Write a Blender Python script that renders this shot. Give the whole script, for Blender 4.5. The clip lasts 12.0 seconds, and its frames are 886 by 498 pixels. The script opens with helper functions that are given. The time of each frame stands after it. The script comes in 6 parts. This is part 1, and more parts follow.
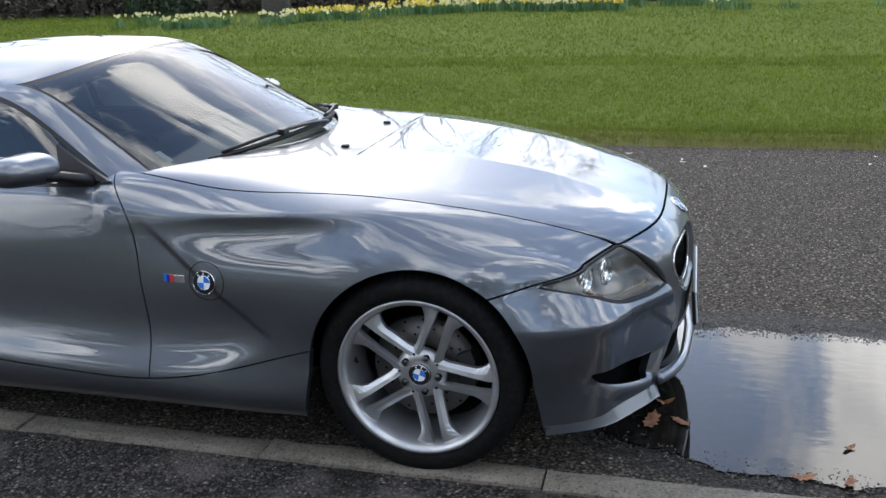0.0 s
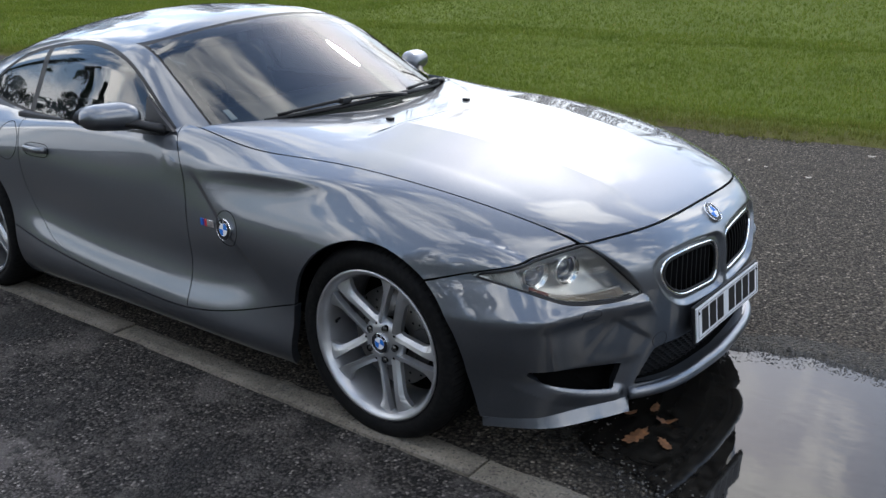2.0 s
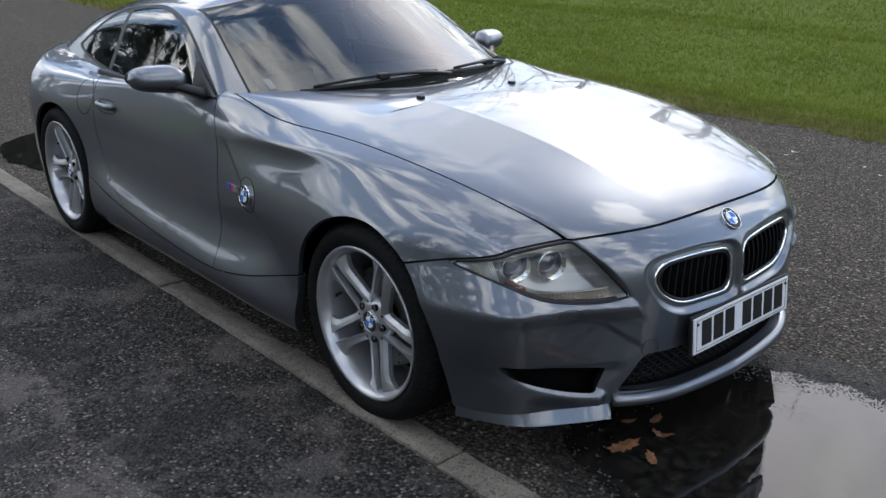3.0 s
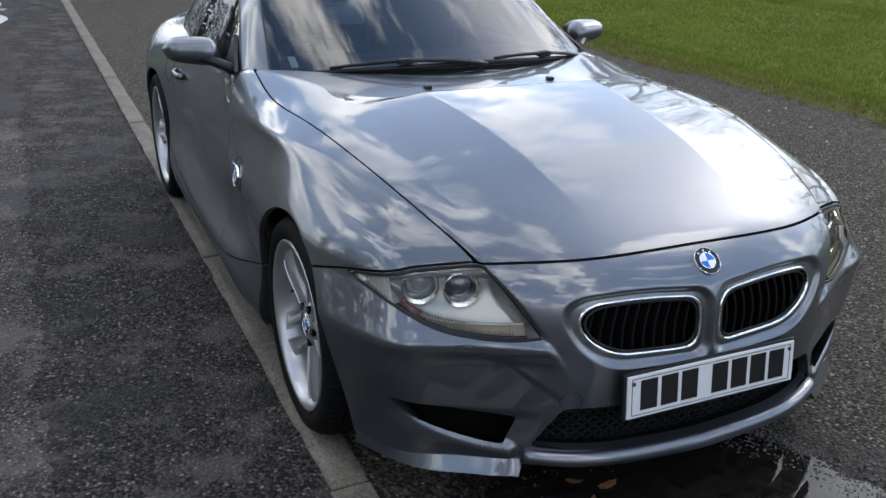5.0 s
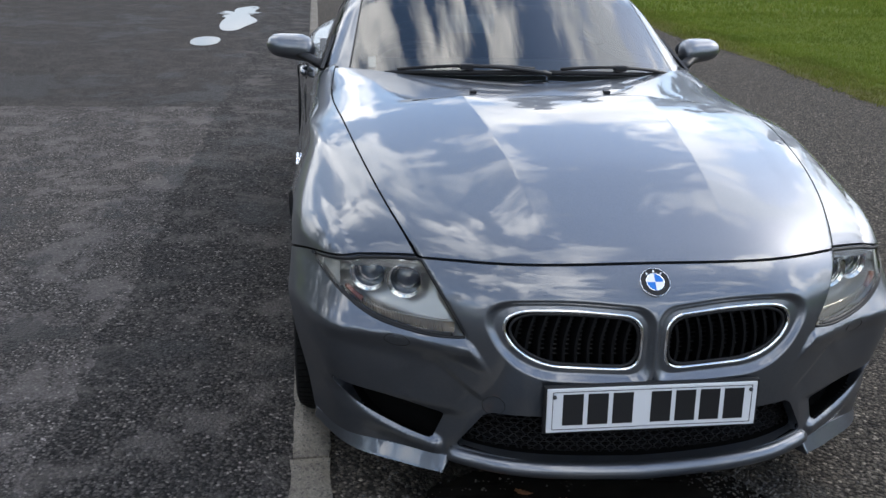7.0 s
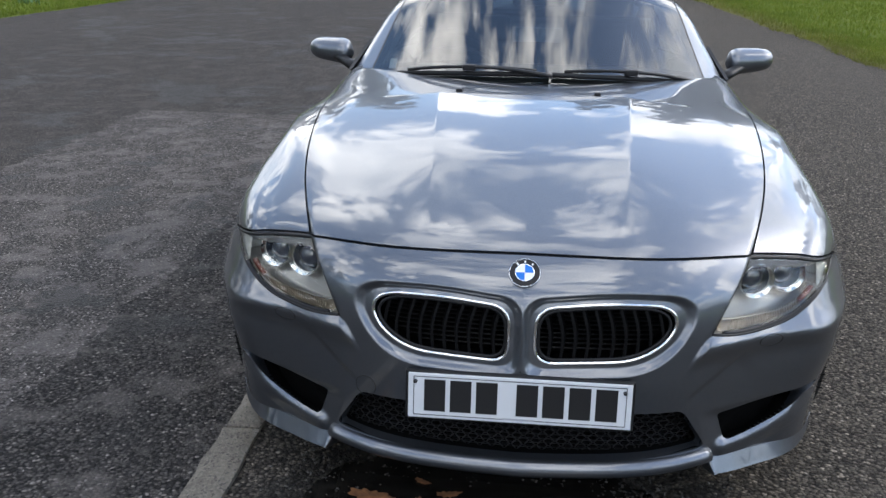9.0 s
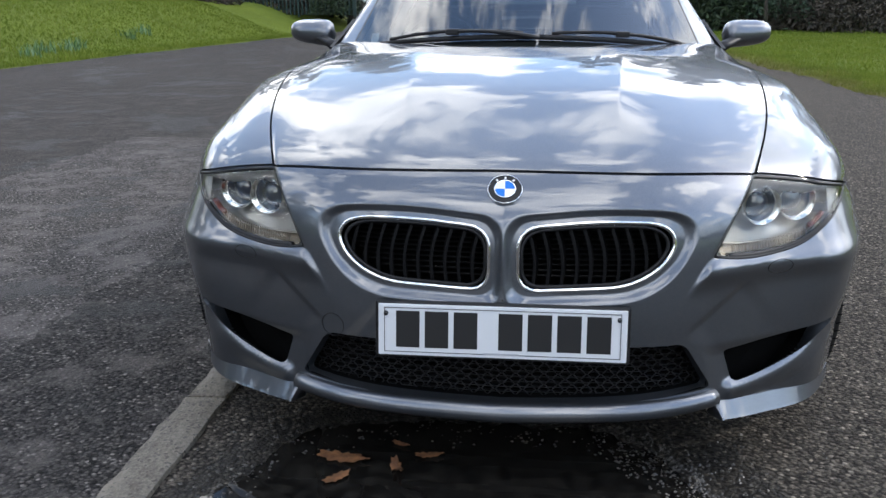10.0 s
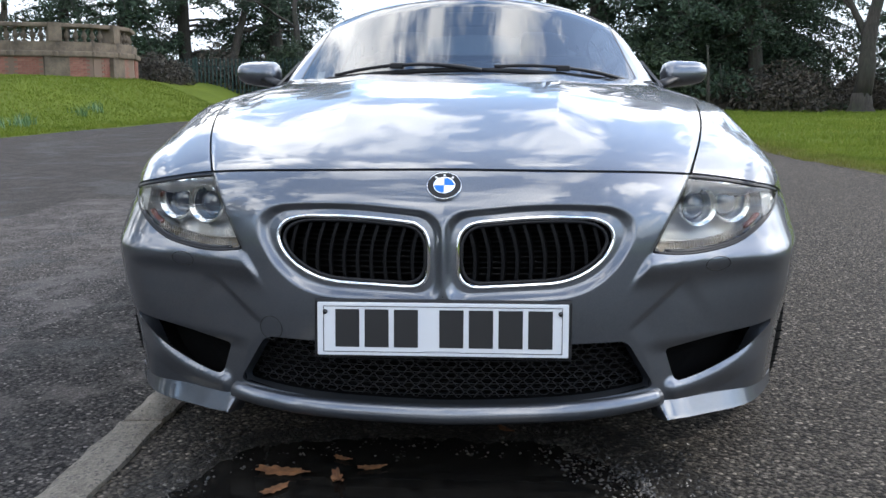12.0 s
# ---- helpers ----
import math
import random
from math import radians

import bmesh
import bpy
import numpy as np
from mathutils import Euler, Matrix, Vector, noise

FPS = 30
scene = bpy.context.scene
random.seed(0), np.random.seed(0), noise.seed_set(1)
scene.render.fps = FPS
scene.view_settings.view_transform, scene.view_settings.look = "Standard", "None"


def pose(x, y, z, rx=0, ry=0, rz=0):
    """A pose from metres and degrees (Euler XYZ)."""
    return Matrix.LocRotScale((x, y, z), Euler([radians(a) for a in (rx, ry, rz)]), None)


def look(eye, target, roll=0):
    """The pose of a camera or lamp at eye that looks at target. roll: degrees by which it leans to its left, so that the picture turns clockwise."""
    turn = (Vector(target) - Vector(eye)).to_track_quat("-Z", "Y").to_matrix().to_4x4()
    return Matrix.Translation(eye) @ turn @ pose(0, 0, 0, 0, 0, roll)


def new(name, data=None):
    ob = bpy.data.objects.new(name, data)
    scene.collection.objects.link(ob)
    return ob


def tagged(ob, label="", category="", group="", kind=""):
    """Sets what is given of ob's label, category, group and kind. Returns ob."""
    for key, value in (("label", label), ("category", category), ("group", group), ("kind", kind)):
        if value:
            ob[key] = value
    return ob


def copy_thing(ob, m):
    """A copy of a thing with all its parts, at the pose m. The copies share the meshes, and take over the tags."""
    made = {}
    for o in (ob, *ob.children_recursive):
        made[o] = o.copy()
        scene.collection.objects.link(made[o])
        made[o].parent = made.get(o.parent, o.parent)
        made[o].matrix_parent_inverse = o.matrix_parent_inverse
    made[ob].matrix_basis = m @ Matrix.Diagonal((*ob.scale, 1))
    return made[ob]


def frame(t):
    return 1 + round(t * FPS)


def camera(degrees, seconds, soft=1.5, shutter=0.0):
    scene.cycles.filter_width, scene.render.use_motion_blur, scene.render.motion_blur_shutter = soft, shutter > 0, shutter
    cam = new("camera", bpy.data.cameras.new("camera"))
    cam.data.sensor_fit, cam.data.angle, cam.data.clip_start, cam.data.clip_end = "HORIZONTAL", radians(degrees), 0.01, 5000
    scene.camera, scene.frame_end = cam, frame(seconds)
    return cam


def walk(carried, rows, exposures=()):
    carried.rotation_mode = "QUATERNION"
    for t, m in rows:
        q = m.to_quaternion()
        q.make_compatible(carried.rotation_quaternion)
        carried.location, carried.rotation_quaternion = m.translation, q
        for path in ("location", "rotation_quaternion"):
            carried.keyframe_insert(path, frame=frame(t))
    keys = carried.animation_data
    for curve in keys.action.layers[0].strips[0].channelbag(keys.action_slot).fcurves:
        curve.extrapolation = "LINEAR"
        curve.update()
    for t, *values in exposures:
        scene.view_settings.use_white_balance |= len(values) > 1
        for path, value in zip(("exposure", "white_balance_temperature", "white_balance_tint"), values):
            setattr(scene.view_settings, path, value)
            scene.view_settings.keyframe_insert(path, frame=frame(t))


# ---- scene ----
cam = camera(51.8, 12.0)
PATH = [
    (0, (0.765, -3.239, 1.548), (0.253, -1.406, 0.934), -2.1),
    (0.5, (1.041, -3.175, 1.549), (0.4, -1.388, 0.921), -2.3),
    (1, (1.35, -3.1, 1.56), (0.541, -1.386, 0.921), -2.0),
    (1.5, (1.584, -2.915, 1.551), (0.612, -1.288, 0.911), -1.5),
    (2, (1.82, -2.76, 1.547), (0.638, -1.282, 0.899), -1.8),
    (2.5, (2.06, -2.604, 1.548), (0.727, -1.269, 0.885), -1.5),
    (3, (2.139, -2.382, 1.532), (0.724, -1.145, 0.849), -0.2),
    (3.2, (2.158, -2.305, 1.524), (0.704, -1.115, 0.839), -0.0),
    (4.8, (2.321, -1.579, 1.501), (0.66, -0.739, 0.767), 1.1),
    (5, (2.375, -1.462, 1.495), (0.674, -0.687, 0.783), 0.8),
    (5.5, (2.52, -1.262, 1.503), (0.753, -0.646, 0.798), -0.1),
    (6, (2.624, -1.083, 1.503), (0.8, -0.64, 0.813), 0.4),
    (6.5, (2.635, -0.913, 1.472), (0.787, -0.566, 0.788), 1.5),
    (7, (2.648, -0.779, 1.47), (0.787, -0.514, 0.787), 1.7),
    (7.5, (2.768, -0.55, 1.473), (0.891, -0.436, 0.791), 0.7),
    (7.7, (2.806, -0.464, 1.471), (0.928, -0.381, 0.789), 0.4),
    (9.3, (2.683, 0.055, 1.328), (0.794, -0.163, 0.708), 0.8),
    (9.5, (2.652, 0.066, 1.238), (0.754, -0.145, 0.644), 0.6),
    (10, (2.617, 0.066, 1.039), (0.693, -0.135, 0.531), -0.0),
    (10.5, (2.616, 0.081, 0.914), (0.668, -0.093, 0.494), -0.0),
    (11, (2.626, 0.093, 0.878), (0.666, -0.014, 0.498), 0.1),
    (11.5, (2.641, 0.106, 0.869), (0.676, 0.015, 0.507), -0.2),
    (12, (2.64, 0.1, 0.866), (0.671, -0.006, 0.53), -0.0),
]
walk(cam, [(t, look(eye, target, roll)) for t, eye, target, roll in PATH],
     exposures=[(0, 0.36), (1.5, 0.25), (2.5, 0.02), (5, 0.02), (6.5, 0.1), (7.5, 0.18), (9.5, 0.36), (12, 0.56)])

# ---------------------------------------------------------------- light
SUN_EL, SUN_DIR = radians(35), Vector((-0.42, 0.9075))
scene.view_settings.exposure = 0.0
world = bpy.data.worlds.new("sky")
scene.world = world
world.use_nodes = True
wt = world.node_tree
wt.nodes.clear()


def wire(tree, kind, ins=None, **attrs):
    """A node with its attributes set and its inputs set or linked."""
    n = tree.nodes.new(kind)
    for k, v in attrs.items():
        setattr(n, k, v)
    for k, v in (ins or {}).items():
        sock = n.inputs[k]
        if isinstance(v, bpy.types.NodeSocket):
            tree.links.new(v, sock)
        else:
            sock.default_value = v
    return n


def ramp(tree, fac, stops):
    n = tree.nodes.new("ShaderNodeValToRGB")
    tree.links.new(fac, n.inputs[0])
    cr = n.color_ramp
    while len(cr.elements) < len(stops):
        cr.elements.new(0.5)
    for e, (p, c) in zip(cr.elements, stops):
        e.position, e.color = p, (*c, 1) if len(c) == 3 else c
    return n.outputs[0]


def math_node(tree, op, a, b=0.0, c=0.0):
    return wire(tree, "ShaderNodeMath", {0: a, 1: b, 2: c}, operation=op).outputs[0]


def make_sky():
    t = wt
    geo = wire(t, "ShaderNodeTexCoord").outputs["Generated"]
    sky = wire(t, "ShaderNodeTexSky", sky_type="NISHITA", sun_disc=False, sun_elevation=SUN_EL,
               sun_rotation=math.atan2(SUN_DIR.x, SUN_DIR.y), air_density=1.0, dust_density=0.6, ozone_density=1.6).outputs[0]
    sep = wire(t, "ShaderNodeSeparateXYZ", {0: geo})
    up = math_node(t, "ADD", math_node(t, "MAXIMUM", sep.outputs[2], 0.0), 0.28)
    flat = wire(t, "ShaderNodeCombineXYZ", {0: math_node(t, "DIVIDE", sep.outputs[0], up), 1: math_node(t, "DIVIDE", sep.outputs[1], up), 2: 0.0}).outputs[0]
    flat = wire(t, "ShaderNodeVectorMath", {0: flat, "Scale": math_node(t, "MULTIPLY_ADD", sep.outputs[2], 0.9, 0.6)}, operation="SCALE").outputs[0]
    flat = wire(t, "ShaderNodeVectorMath", {0: flat, 1: CLOUD_SHIFT}, operation="ADD").outputs[0]
    warp = wire(t, "ShaderNodeTexNoise", {"Vector": flat, "Scale": 1.3, "Detail": 3.0})
    flat2 = wire(t, "ShaderNodeMix", {"Factor": 0.22, 4: flat, 5: warp.outputs["Color"]}, data_type="VECTOR").outputs[1]
    n1 = wire(t, "ShaderNodeTexNoise", {"Vector": flat2, "Scale": 4.0, "Detail": 12.0, "Roughness": 0.60, "Lacunarity": 2.1}).outputs["Fac"]
    n2 = wire(t, "ShaderNodeTexNoise", {"Vector": flat2, "Scale": 5.0, "Detail": 6.0, "Roughness": 0.52}).outputs["Fac"]
    cover = ramp(t, n1, [(CLOUD_LO, (0, 0, 0)), (CLOUD_HI, (1, 1, 1))])
    tone = ramp(t, n2, [(0.36, (0.50, 0.53, 0.58)), (0.50, (0.80, 0.81, 0.83)), (0.62, (1.20, 1.19, 1.17))])
    aim = wire(t, "ShaderNodeVectorMath", {0: geo, 1: (SUN_DIR.x * math.cos(SUN_EL), SUN_DIR.y * math.cos(SUN_EL), math.sin(SUN_EL))}, operation="DOT_PRODUCT").outputs["Value"]
    lit = math_node(t, "MULTIPLY_ADD", math_node(t, "POWER", math_node(t, "MAXIMUM", aim, 0.0), 6.0), 0.12 * CLOUD_LIGHT, CLOUD_LIGHT)
    cloud = wire(t, "ShaderNodeVectorMath", {0: tone, "Scale": lit}, operation="SCALE").outputs[0]
    skyc = wire(t, "ShaderNodeVectorMath", {0: sky, "Scale": SKY_LIGHT}, operation="SCALE").outputs[0]
    mix = wire(t, "ShaderNodeMix", {"Factor": cover, 6: skyc, 7: cloud}, data_type="RGBA").outputs[2]
    low = wire(t, "ShaderNodeMapRange", {"Value": sep.outputs[2], "From Min": 0.03, "From Max": 0.33, "To Min": 0.94, "To Max": 0.0}, interpolation_type="SMOOTHSTEP").outputs[0]
    mix = wire(t, "ShaderNodeMix", {"Factor": low, 6: mix, 7: HAZE}, data_type="RGBA").outputs[2]
    bg = wire(t, "ShaderNodeBackground", {"Color": mix, "Strength": 1.0})
    out = wire(t, "ShaderNodeOutputWorld")
    t.links.new(bg.outputs[0], out.inputs[0])


CLOUD_LO, CLOUD_HI, CLOUD_LIGHT, SKY_LIGHT = 0.470, 0.560, 3.3, 0.30
HAZE = (0.86, 0.97, 1.14, 1.0)
CLOUD_SHIFT = (3.1, 5.4, 0.0)
make_sky()
sun = new("sun", bpy.data.lights.new("sun", "SUN"))
sun.data.energy, sun.data.angle, sun.data.color = 0.9, radians(2.5), (1.0, 0.95, 0.87)
sun.matrix_world = look((0, 0, 0), (-SUN_DIR.x * math.cos(SUN_EL), -SUN_DIR.y * math.cos(SUN_EL), -math.sin(SUN_EL)))


# ---------------------------------------------------------------- materials
def material(name, color=(0.5, 0.5, 0.5), rough=0.5, metal=0.0, **more):
    """A plain principled material; returns it with its tree and shader node."""
    m = bpy.data.materials.new(name)
    m.use_nodes = True
    p = m.node_tree.nodes["Principled BSDF"]
    p.inputs["Base Color"].default_value = (*color, 1)
    p.inputs["Roughness"].default_value = rough
    p.inputs["Metallic"].default_value = metal
    for k, v in more.items():
        p.inputs[k.replace("_", " ")].default_value = v
    return m


def tex(m, kind="ShaderNodeTexNoise", space="Object", scale3=None, **ins):
    t = m.node_tree
    co = wire(t, "ShaderNodeTexCoord").outputs[space]
    if scale3:
        co = wire(t, "ShaderNodeVectorMath", {0: co, 1: scale3}, operation="MULTIPLY").outputs[0]
    ins["Vector"] = co
    return wire(t, kind, ins)


def shade(m):
    return m.node_tree.nodes["Principled BSDF"]


def put(m, sock, value):
    m.node_tree.links.new(value, shade(m).inputs[sock])


def relief(m, height, strength=0.3, distance=0.005, chain=None):
    t = m.node_tree
    ins = {"Height": height, "Strength": strength, "Distance": distance}
    if chain is not None:
        ins["Normal"] = chain
    b = wire(t, "ShaderNodeBump", ins)
    t.links.new(b.outputs[0], shade(m).inputs["Normal"])
    return b.outputs[0]


def mixc(m, fac, a, b):
    ins = {"Factor": fac, 6: a if isinstance(a, bpy.types.NodeSocket) else (*a, 1), 7: b if isinstance(b, bpy.types.NodeSocket) else (*b, 1)}
    return wire(m.node_tree, "ShaderNodeMix", ins, data_type="RGBA").outputs[2]


def bw(m, fac, lo, hi, a=0.0, b=1.0):
    return ramp(m.node_tree, fac, [(lo, (a, a, a)), (hi, (b, b, b))])


def make_paint():
    m = material("grey_metallic_paint", (0.19, 0.21, 0.24), 0.42, 0.92, Coat_Weight=1.0, Coat_Roughness=0.01, Coat_IOR=1.72)
    fl = tex(m, Scale=900.0, Detail=1.0).outputs["Fac"]
    put(m, "Base Color", mixc(m, bw(m, fl, 0.35, 0.7), (0.090, 0.099, 0.116), (0.155, 0.168, 0.190)))
    dust = tex(m, Scale=5.0, Detail=6.0).outputs["Fac"]
    put(m, "Coat Roughness", bw(m, dust, 0.35, 0.8, 0.006, 0.020))
    return m


PAINT = make_paint()
BLACK = material("black_plastic", (0.010, 0.010, 0.011), 0.45, Specular_IOR_Level=0.3)
# near-black: the shade inside openings, gaps and holes is put into this colour
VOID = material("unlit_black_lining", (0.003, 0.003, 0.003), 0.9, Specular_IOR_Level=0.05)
RUBBER = material("tyre_rubber", (0.010, 0.010, 0.0105), 0.75, Specular_IOR_Level=0.12)
_n = tex(RUBBER, Scale=60.0, Detail=4.0).outputs["Fac"]
put(RUBBER, "Base Color", mixc(RUBBER, bw(RUBBER, _n, 0.4, 0.75), (0.004, 0.004, 0.0042), (0.011, 0.0106, 0.010)))
CHROME = material("chrome", (0.86, 0.87, 0.88), 0.06, 1.0)
ALLOY = material("silver_alloy", (0.62, 0.63, 0.64), 0.33, 0.75, Coat_Weight=0.4, Coat_Roughness=0.08)
_n = tex(ALLOY, Scale=9.0, Detail=5.0).outputs["Fac"]
put(ALLOY, "Base Color", mixc(ALLOY, bw(ALLOY, _n, 0.35, 0.8), (0.50, 0.51, 0.525), (0.36, 0.35, 0.34)))
STEEL = material("brake_disc_steel", (0.13, 0.125, 0.12), 0.45, 0.9)
IRON = material("dark_caliper_iron", (0.05, 0.05, 0.052), 0.5, 0.6)
BLUE = material("badge_blue", (0.02, 0.16, 0.55), 0.5, Specular_IOR_Level=0.2)
WHITE = material("badge_white", (0.72, 0.73, 0.75), 0.5, Specular_IOR_Level=0.2)
RED = material("badge_red", (0.5, 0.03, 0.04), 0.3)
NAVY = material("badge_navy", (0.02, 0.03, 0.25), 0.3)
PLATE = material("reflective_white_plate", (0.62, 0.63, 0.645), 0.45)
CHAR = material("plate_black_bar", (0.008, 0.008, 0.009), 0.4)
LAMPGREY = material("lamp_reflector", (0.55, 0.535, 0.50), 0.28, 0.8)
LAMPDARK = material("lamp_bezel", (0.42, 0.42, 0.41), 0.30, 0.7)
AMBER = material("amber_reflector", (0.13, 0.035, 0.022), 0.4)
LEATHER = material("black_leather", (0.018, 0.018, 0.02), 0.5)
DASH = material("dashboard_plastic", (0.02, 0.021, 0.024), 0.6)


def make_glass(name, tint, rough=0.0, ior=1.9):
    """Clear glass: what comes through is tinted, what is mirrored follows Fresnel."""
    m = bpy.data.materials.new(name)
    m.use_nodes = True
    t = m.node_tree
    t.nodes.clear()
    fr = wire(t, "ShaderNodeFresnel", {"IOR": ior}).outputs[0]
    tr = wire(t, "ShaderNodeBsdfTransparent", {"Color": (*tint, 1)}).outputs[0]
    gl = wire(t, "ShaderNodeBsdfGlossy", {"Color": (1, 1, 1, 1), "Roughness": rough}).outputs[0]
    mx = wire(t, "ShaderNodeMixShader", {0: fr, 1: tr, 2: gl}).outputs[0]
    out = wire(t, "ShaderNodeOutputMaterial")
    t.links.new(mx, out.inputs[0])
    return m


GLASS = make_glass("windscreen_glass", (0.36, 0.44, 0.46), 0.0, 1.76)
TINTED = make_glass("tinted_side_glass", (0.30, 0.35, 0.37), 0.0, 1.75)
LENS = make_glass("headlight_lens", (0.95, 0.945, 0.91), 0.02, 1.42)


# ---------------------------------------------------------------- mesh tools
def mesh_ob(name, V, F, mat, parent=None, label="", smooth=True, normals=None, mats=None):
    me = bpy.data.meshes.new(name)
    me.from_pydata([tuple(v) for v in V], [], [tuple(f) for f in F])
    me.polygons.foreach_set("use_smooth", [smooth] * len(me.polygons))
    me.materials.append(mat)
    if normals is not None:
        me.normals_split_custom_set_from_vertices([tuple(n) for n in normals])
    me.update()
    ob = new(name, me)
    if parent is not None:
        ob.parent = parent
    if label:
        ob["label"] = label
    return ob


def part(name, bm, mat, parent=None, label="", smooth=False):
    """Links a bmesh as one mesh object under a thing or a part."""
    me = bpy.data.meshes.new(name)
    bm.to_mesh(me)
    bm.free()
    me.polygons.foreach_set("use_smooth", [smooth] * len(me.polygons))
    me.materials.append(mat)
    ob = new(name, me)
    if parent is not None:
        ob.parent = parent
    if label:
        ob["label"] = label
    return ob


def box_bm(size, at=(0, 0, 0), bevel=0.0, turn=None, seg=2, bm=None):
    b = bmesh.new()
    bmesh.ops.create_cube(b, size=1.0)
    bmesh.ops.scale(b, vec=size, verts=b.verts)
    if bevel:
        bmesh.ops.bevel(b, geom=b.edges[:], offset=bevel, segments=seg, profile=0.6, affect="EDGES")
    m = Matrix.Translation(at) @ (turn if turn is not None else Matrix.Identity(4))
    bmesh.ops.transform(b, matrix=m, verts=b.verts)
    if bm is None:
        return b
    tmp = bpy.data.meshes.new("t")
    b.to_mesh(tmp)
    b.free()
    bm.from_mesh(tmp)
    bpy.data.meshes.remove(tmp)
    return bm


def tube(path, radius, sides=8, closed=False, flat=1.0):
    """Points and faces of a tube along a path; radius may vary along it."""
    P = np.array(path, float)
    n = len(P)
    R = np.full(n, radius) if np.isscalar(radius) else np.array(radius, float)
    T = np.roll(P, -1, 0) - np.roll(P, 1, 0) if closed else np.gradient(P, axis=0)
    T /= np.linalg.norm(T, axis=1)[:, None] + 1e-12
    up = np.array((0.0, 0.0, 1.0)) if abs(T[:, 2]).max() < 0.95 else np.array((0.31, 0.95, 0.05))
    A = np.cross(T, up)
    A /= np.linalg.norm(A, axis=1)[:, None] + 1e-12
    B = np.cross(A, T)
    th = np.linspace(0, 2 * np.pi, sides, endpoint=False)
    V = (P[:, None] + R[:, None, None] * (np.cos(th)[None, :, None] * A[:, None] + flat * np.sin(th)[None, :, None] * B[:, None])).reshape(-1, 3)
    F = []
    for i in range(n if closed else n - 1):
        j = (i + 1) % n
        for k in range(sides):
            l = (k + 1) % sides
            F.append((i * sides + k, i * sides + l, j * sides + l, j * sides + k))
    if not closed:
        F += [tuple(range(sides))[::-1], tuple((n - 1) * sides + k for k in range(sides))]
    return V, F


def lathe(profile, sides=48, axis="y"):
    """Turns (radius, along) pairs round an axis."""
    th = np.linspace(0, 2 * np.pi, sides, endpoint=False)
    V, F = [], []
    for r, a in profile:
        for t in th:
            c = (r * math.cos(t), a, r * math.sin(t)) if axis == "y" else ((a, r * math.cos(t), r * math.sin(t)) if axis == "x" else (r * math.cos(t), r * math.sin(t), a))
            V.append(c)
    for i in range(len(profile) - 1):
        for k in range(sides):
            l = (k + 1) % sides
            F.append((i * sides + k, i * sides + l, (i + 1) * sides + l, (i + 1) * sides + k))
    return np.array(V), F


def merge(*pieces):
    V, F, o = [], [], 0
    for v, f in pieces:
        V.append(np.asarray(v, float))
        F += [tuple(i + o for i in q) for q in f]
        o += len(v)
    return np.concatenate(V), F


def curve(xs, ys):
    """A smooth function through a few knots, natural at its ends and straight beyond them."""
    xs, ys = np.array(xs, float), np.array(ys, float)
    if xs[0] > xs[-1]:
        xs, ys = xs[::-1], ys[::-1]
    n, h = len(xs), np.diff(xs)
    A, r = np.eye(n), np.zeros(n)
    for i in range(1, n - 1):
        A[i, i - 1:i + 2] = h[i - 1], 2 * (h[i - 1] + h[i]), h[i]
        r[i] = 6 * ((ys[i + 1] - ys[i]) / h[i] - (ys[i] - ys[i - 1]) / h[i - 1])
    m = np.linalg.solve(A, r)

    def f(x):
        x = np.asarray(x, float)
        c = np.clip(x, xs[0], xs[-1])
        i = np.clip(np.searchsorted(xs, c) - 1, 0, n - 2)
        a, b = (xs[i + 1] - c) / h[i], (c - xs[i]) / h[i]
        y = a * ys[i] + b * ys[i + 1] + ((a ** 3 - a) * m[i] + (b ** 3 - b) * m[i + 1]) * h[i] ** 2 / 6
        s0 = (ys[1] - ys[0]) / h[0] - h[0] * m[1] / 6
        s1 = (ys[-1] - ys[-2]) / h[-1] + h[-1] * m[-2] / 6
        return y + np.where(x < xs[0], (x - xs[0]) * s0, 0) + np.where(x > xs[-1], (x - xs[-1]) * s1, 0)
    return f


def soften(f, x0, x1, s):
    """The same curve with ripples shorter than about s ironed out."""
    xs = np.linspace(x0, x1, 70)
    o = np.linspace(-2.2, 2.2, 23)
    w = np.exp(-o ** 2 / 2)
    ys = sum(wi * f(np.clip(xs + oi * s, x0, x1) + np.where(xs + oi * s > x1, xs + oi * s - x1, 0) + np.where(xs + oi * s < x0, xs + oi * s - x0, 0)) for oi, wi in zip(o, w)) / w.sum()
    return curve(xs, ys)


def step(a, b, x):
    t = np.clip((x - a) / (b - a), 0, 1)
    return t * t * (3 - 2 * t)


def smax(a, b, k):
    h = np.maximum(k - np.abs(a - b), 0) / k
    return np.maximum(a, b) + h * h * k * 0.25


def smin(a, b, k):
    return -smax(-a, -b, k)


# ---------------------------------------------------------------- the car's form
# x ahead from the front axle, y to the car's left, z up from the road
hood_mid = curve([-3.4, -2.6, -1.6, -0.95, -0.5, -0.2, 0.1, 0.4, 0.6, 0.7, 0.78], [0.93, 0.95, 0.93, 0.925, 0.915, 0.9, 0.865, 0.805, 0.75, 0.708, 0.655])
nose_x = curve([0.14, 0.2, 0.3, 0.4, 0.5, 0.6, 0.67, 0.72, 0.76], [0.775, 0.785, 0.79, 0.795, 0.795, 0.785, 0.752, 0.70, 0.62])
nose_back = curve([0, 0.2, 0.36, 0.51, 0.65, 0.75, 0.80, 0.855, 0.89], [0, 0.012, 0.042, 0.118, 0.205, 0.295, 0.40, 0.56, 0.75])
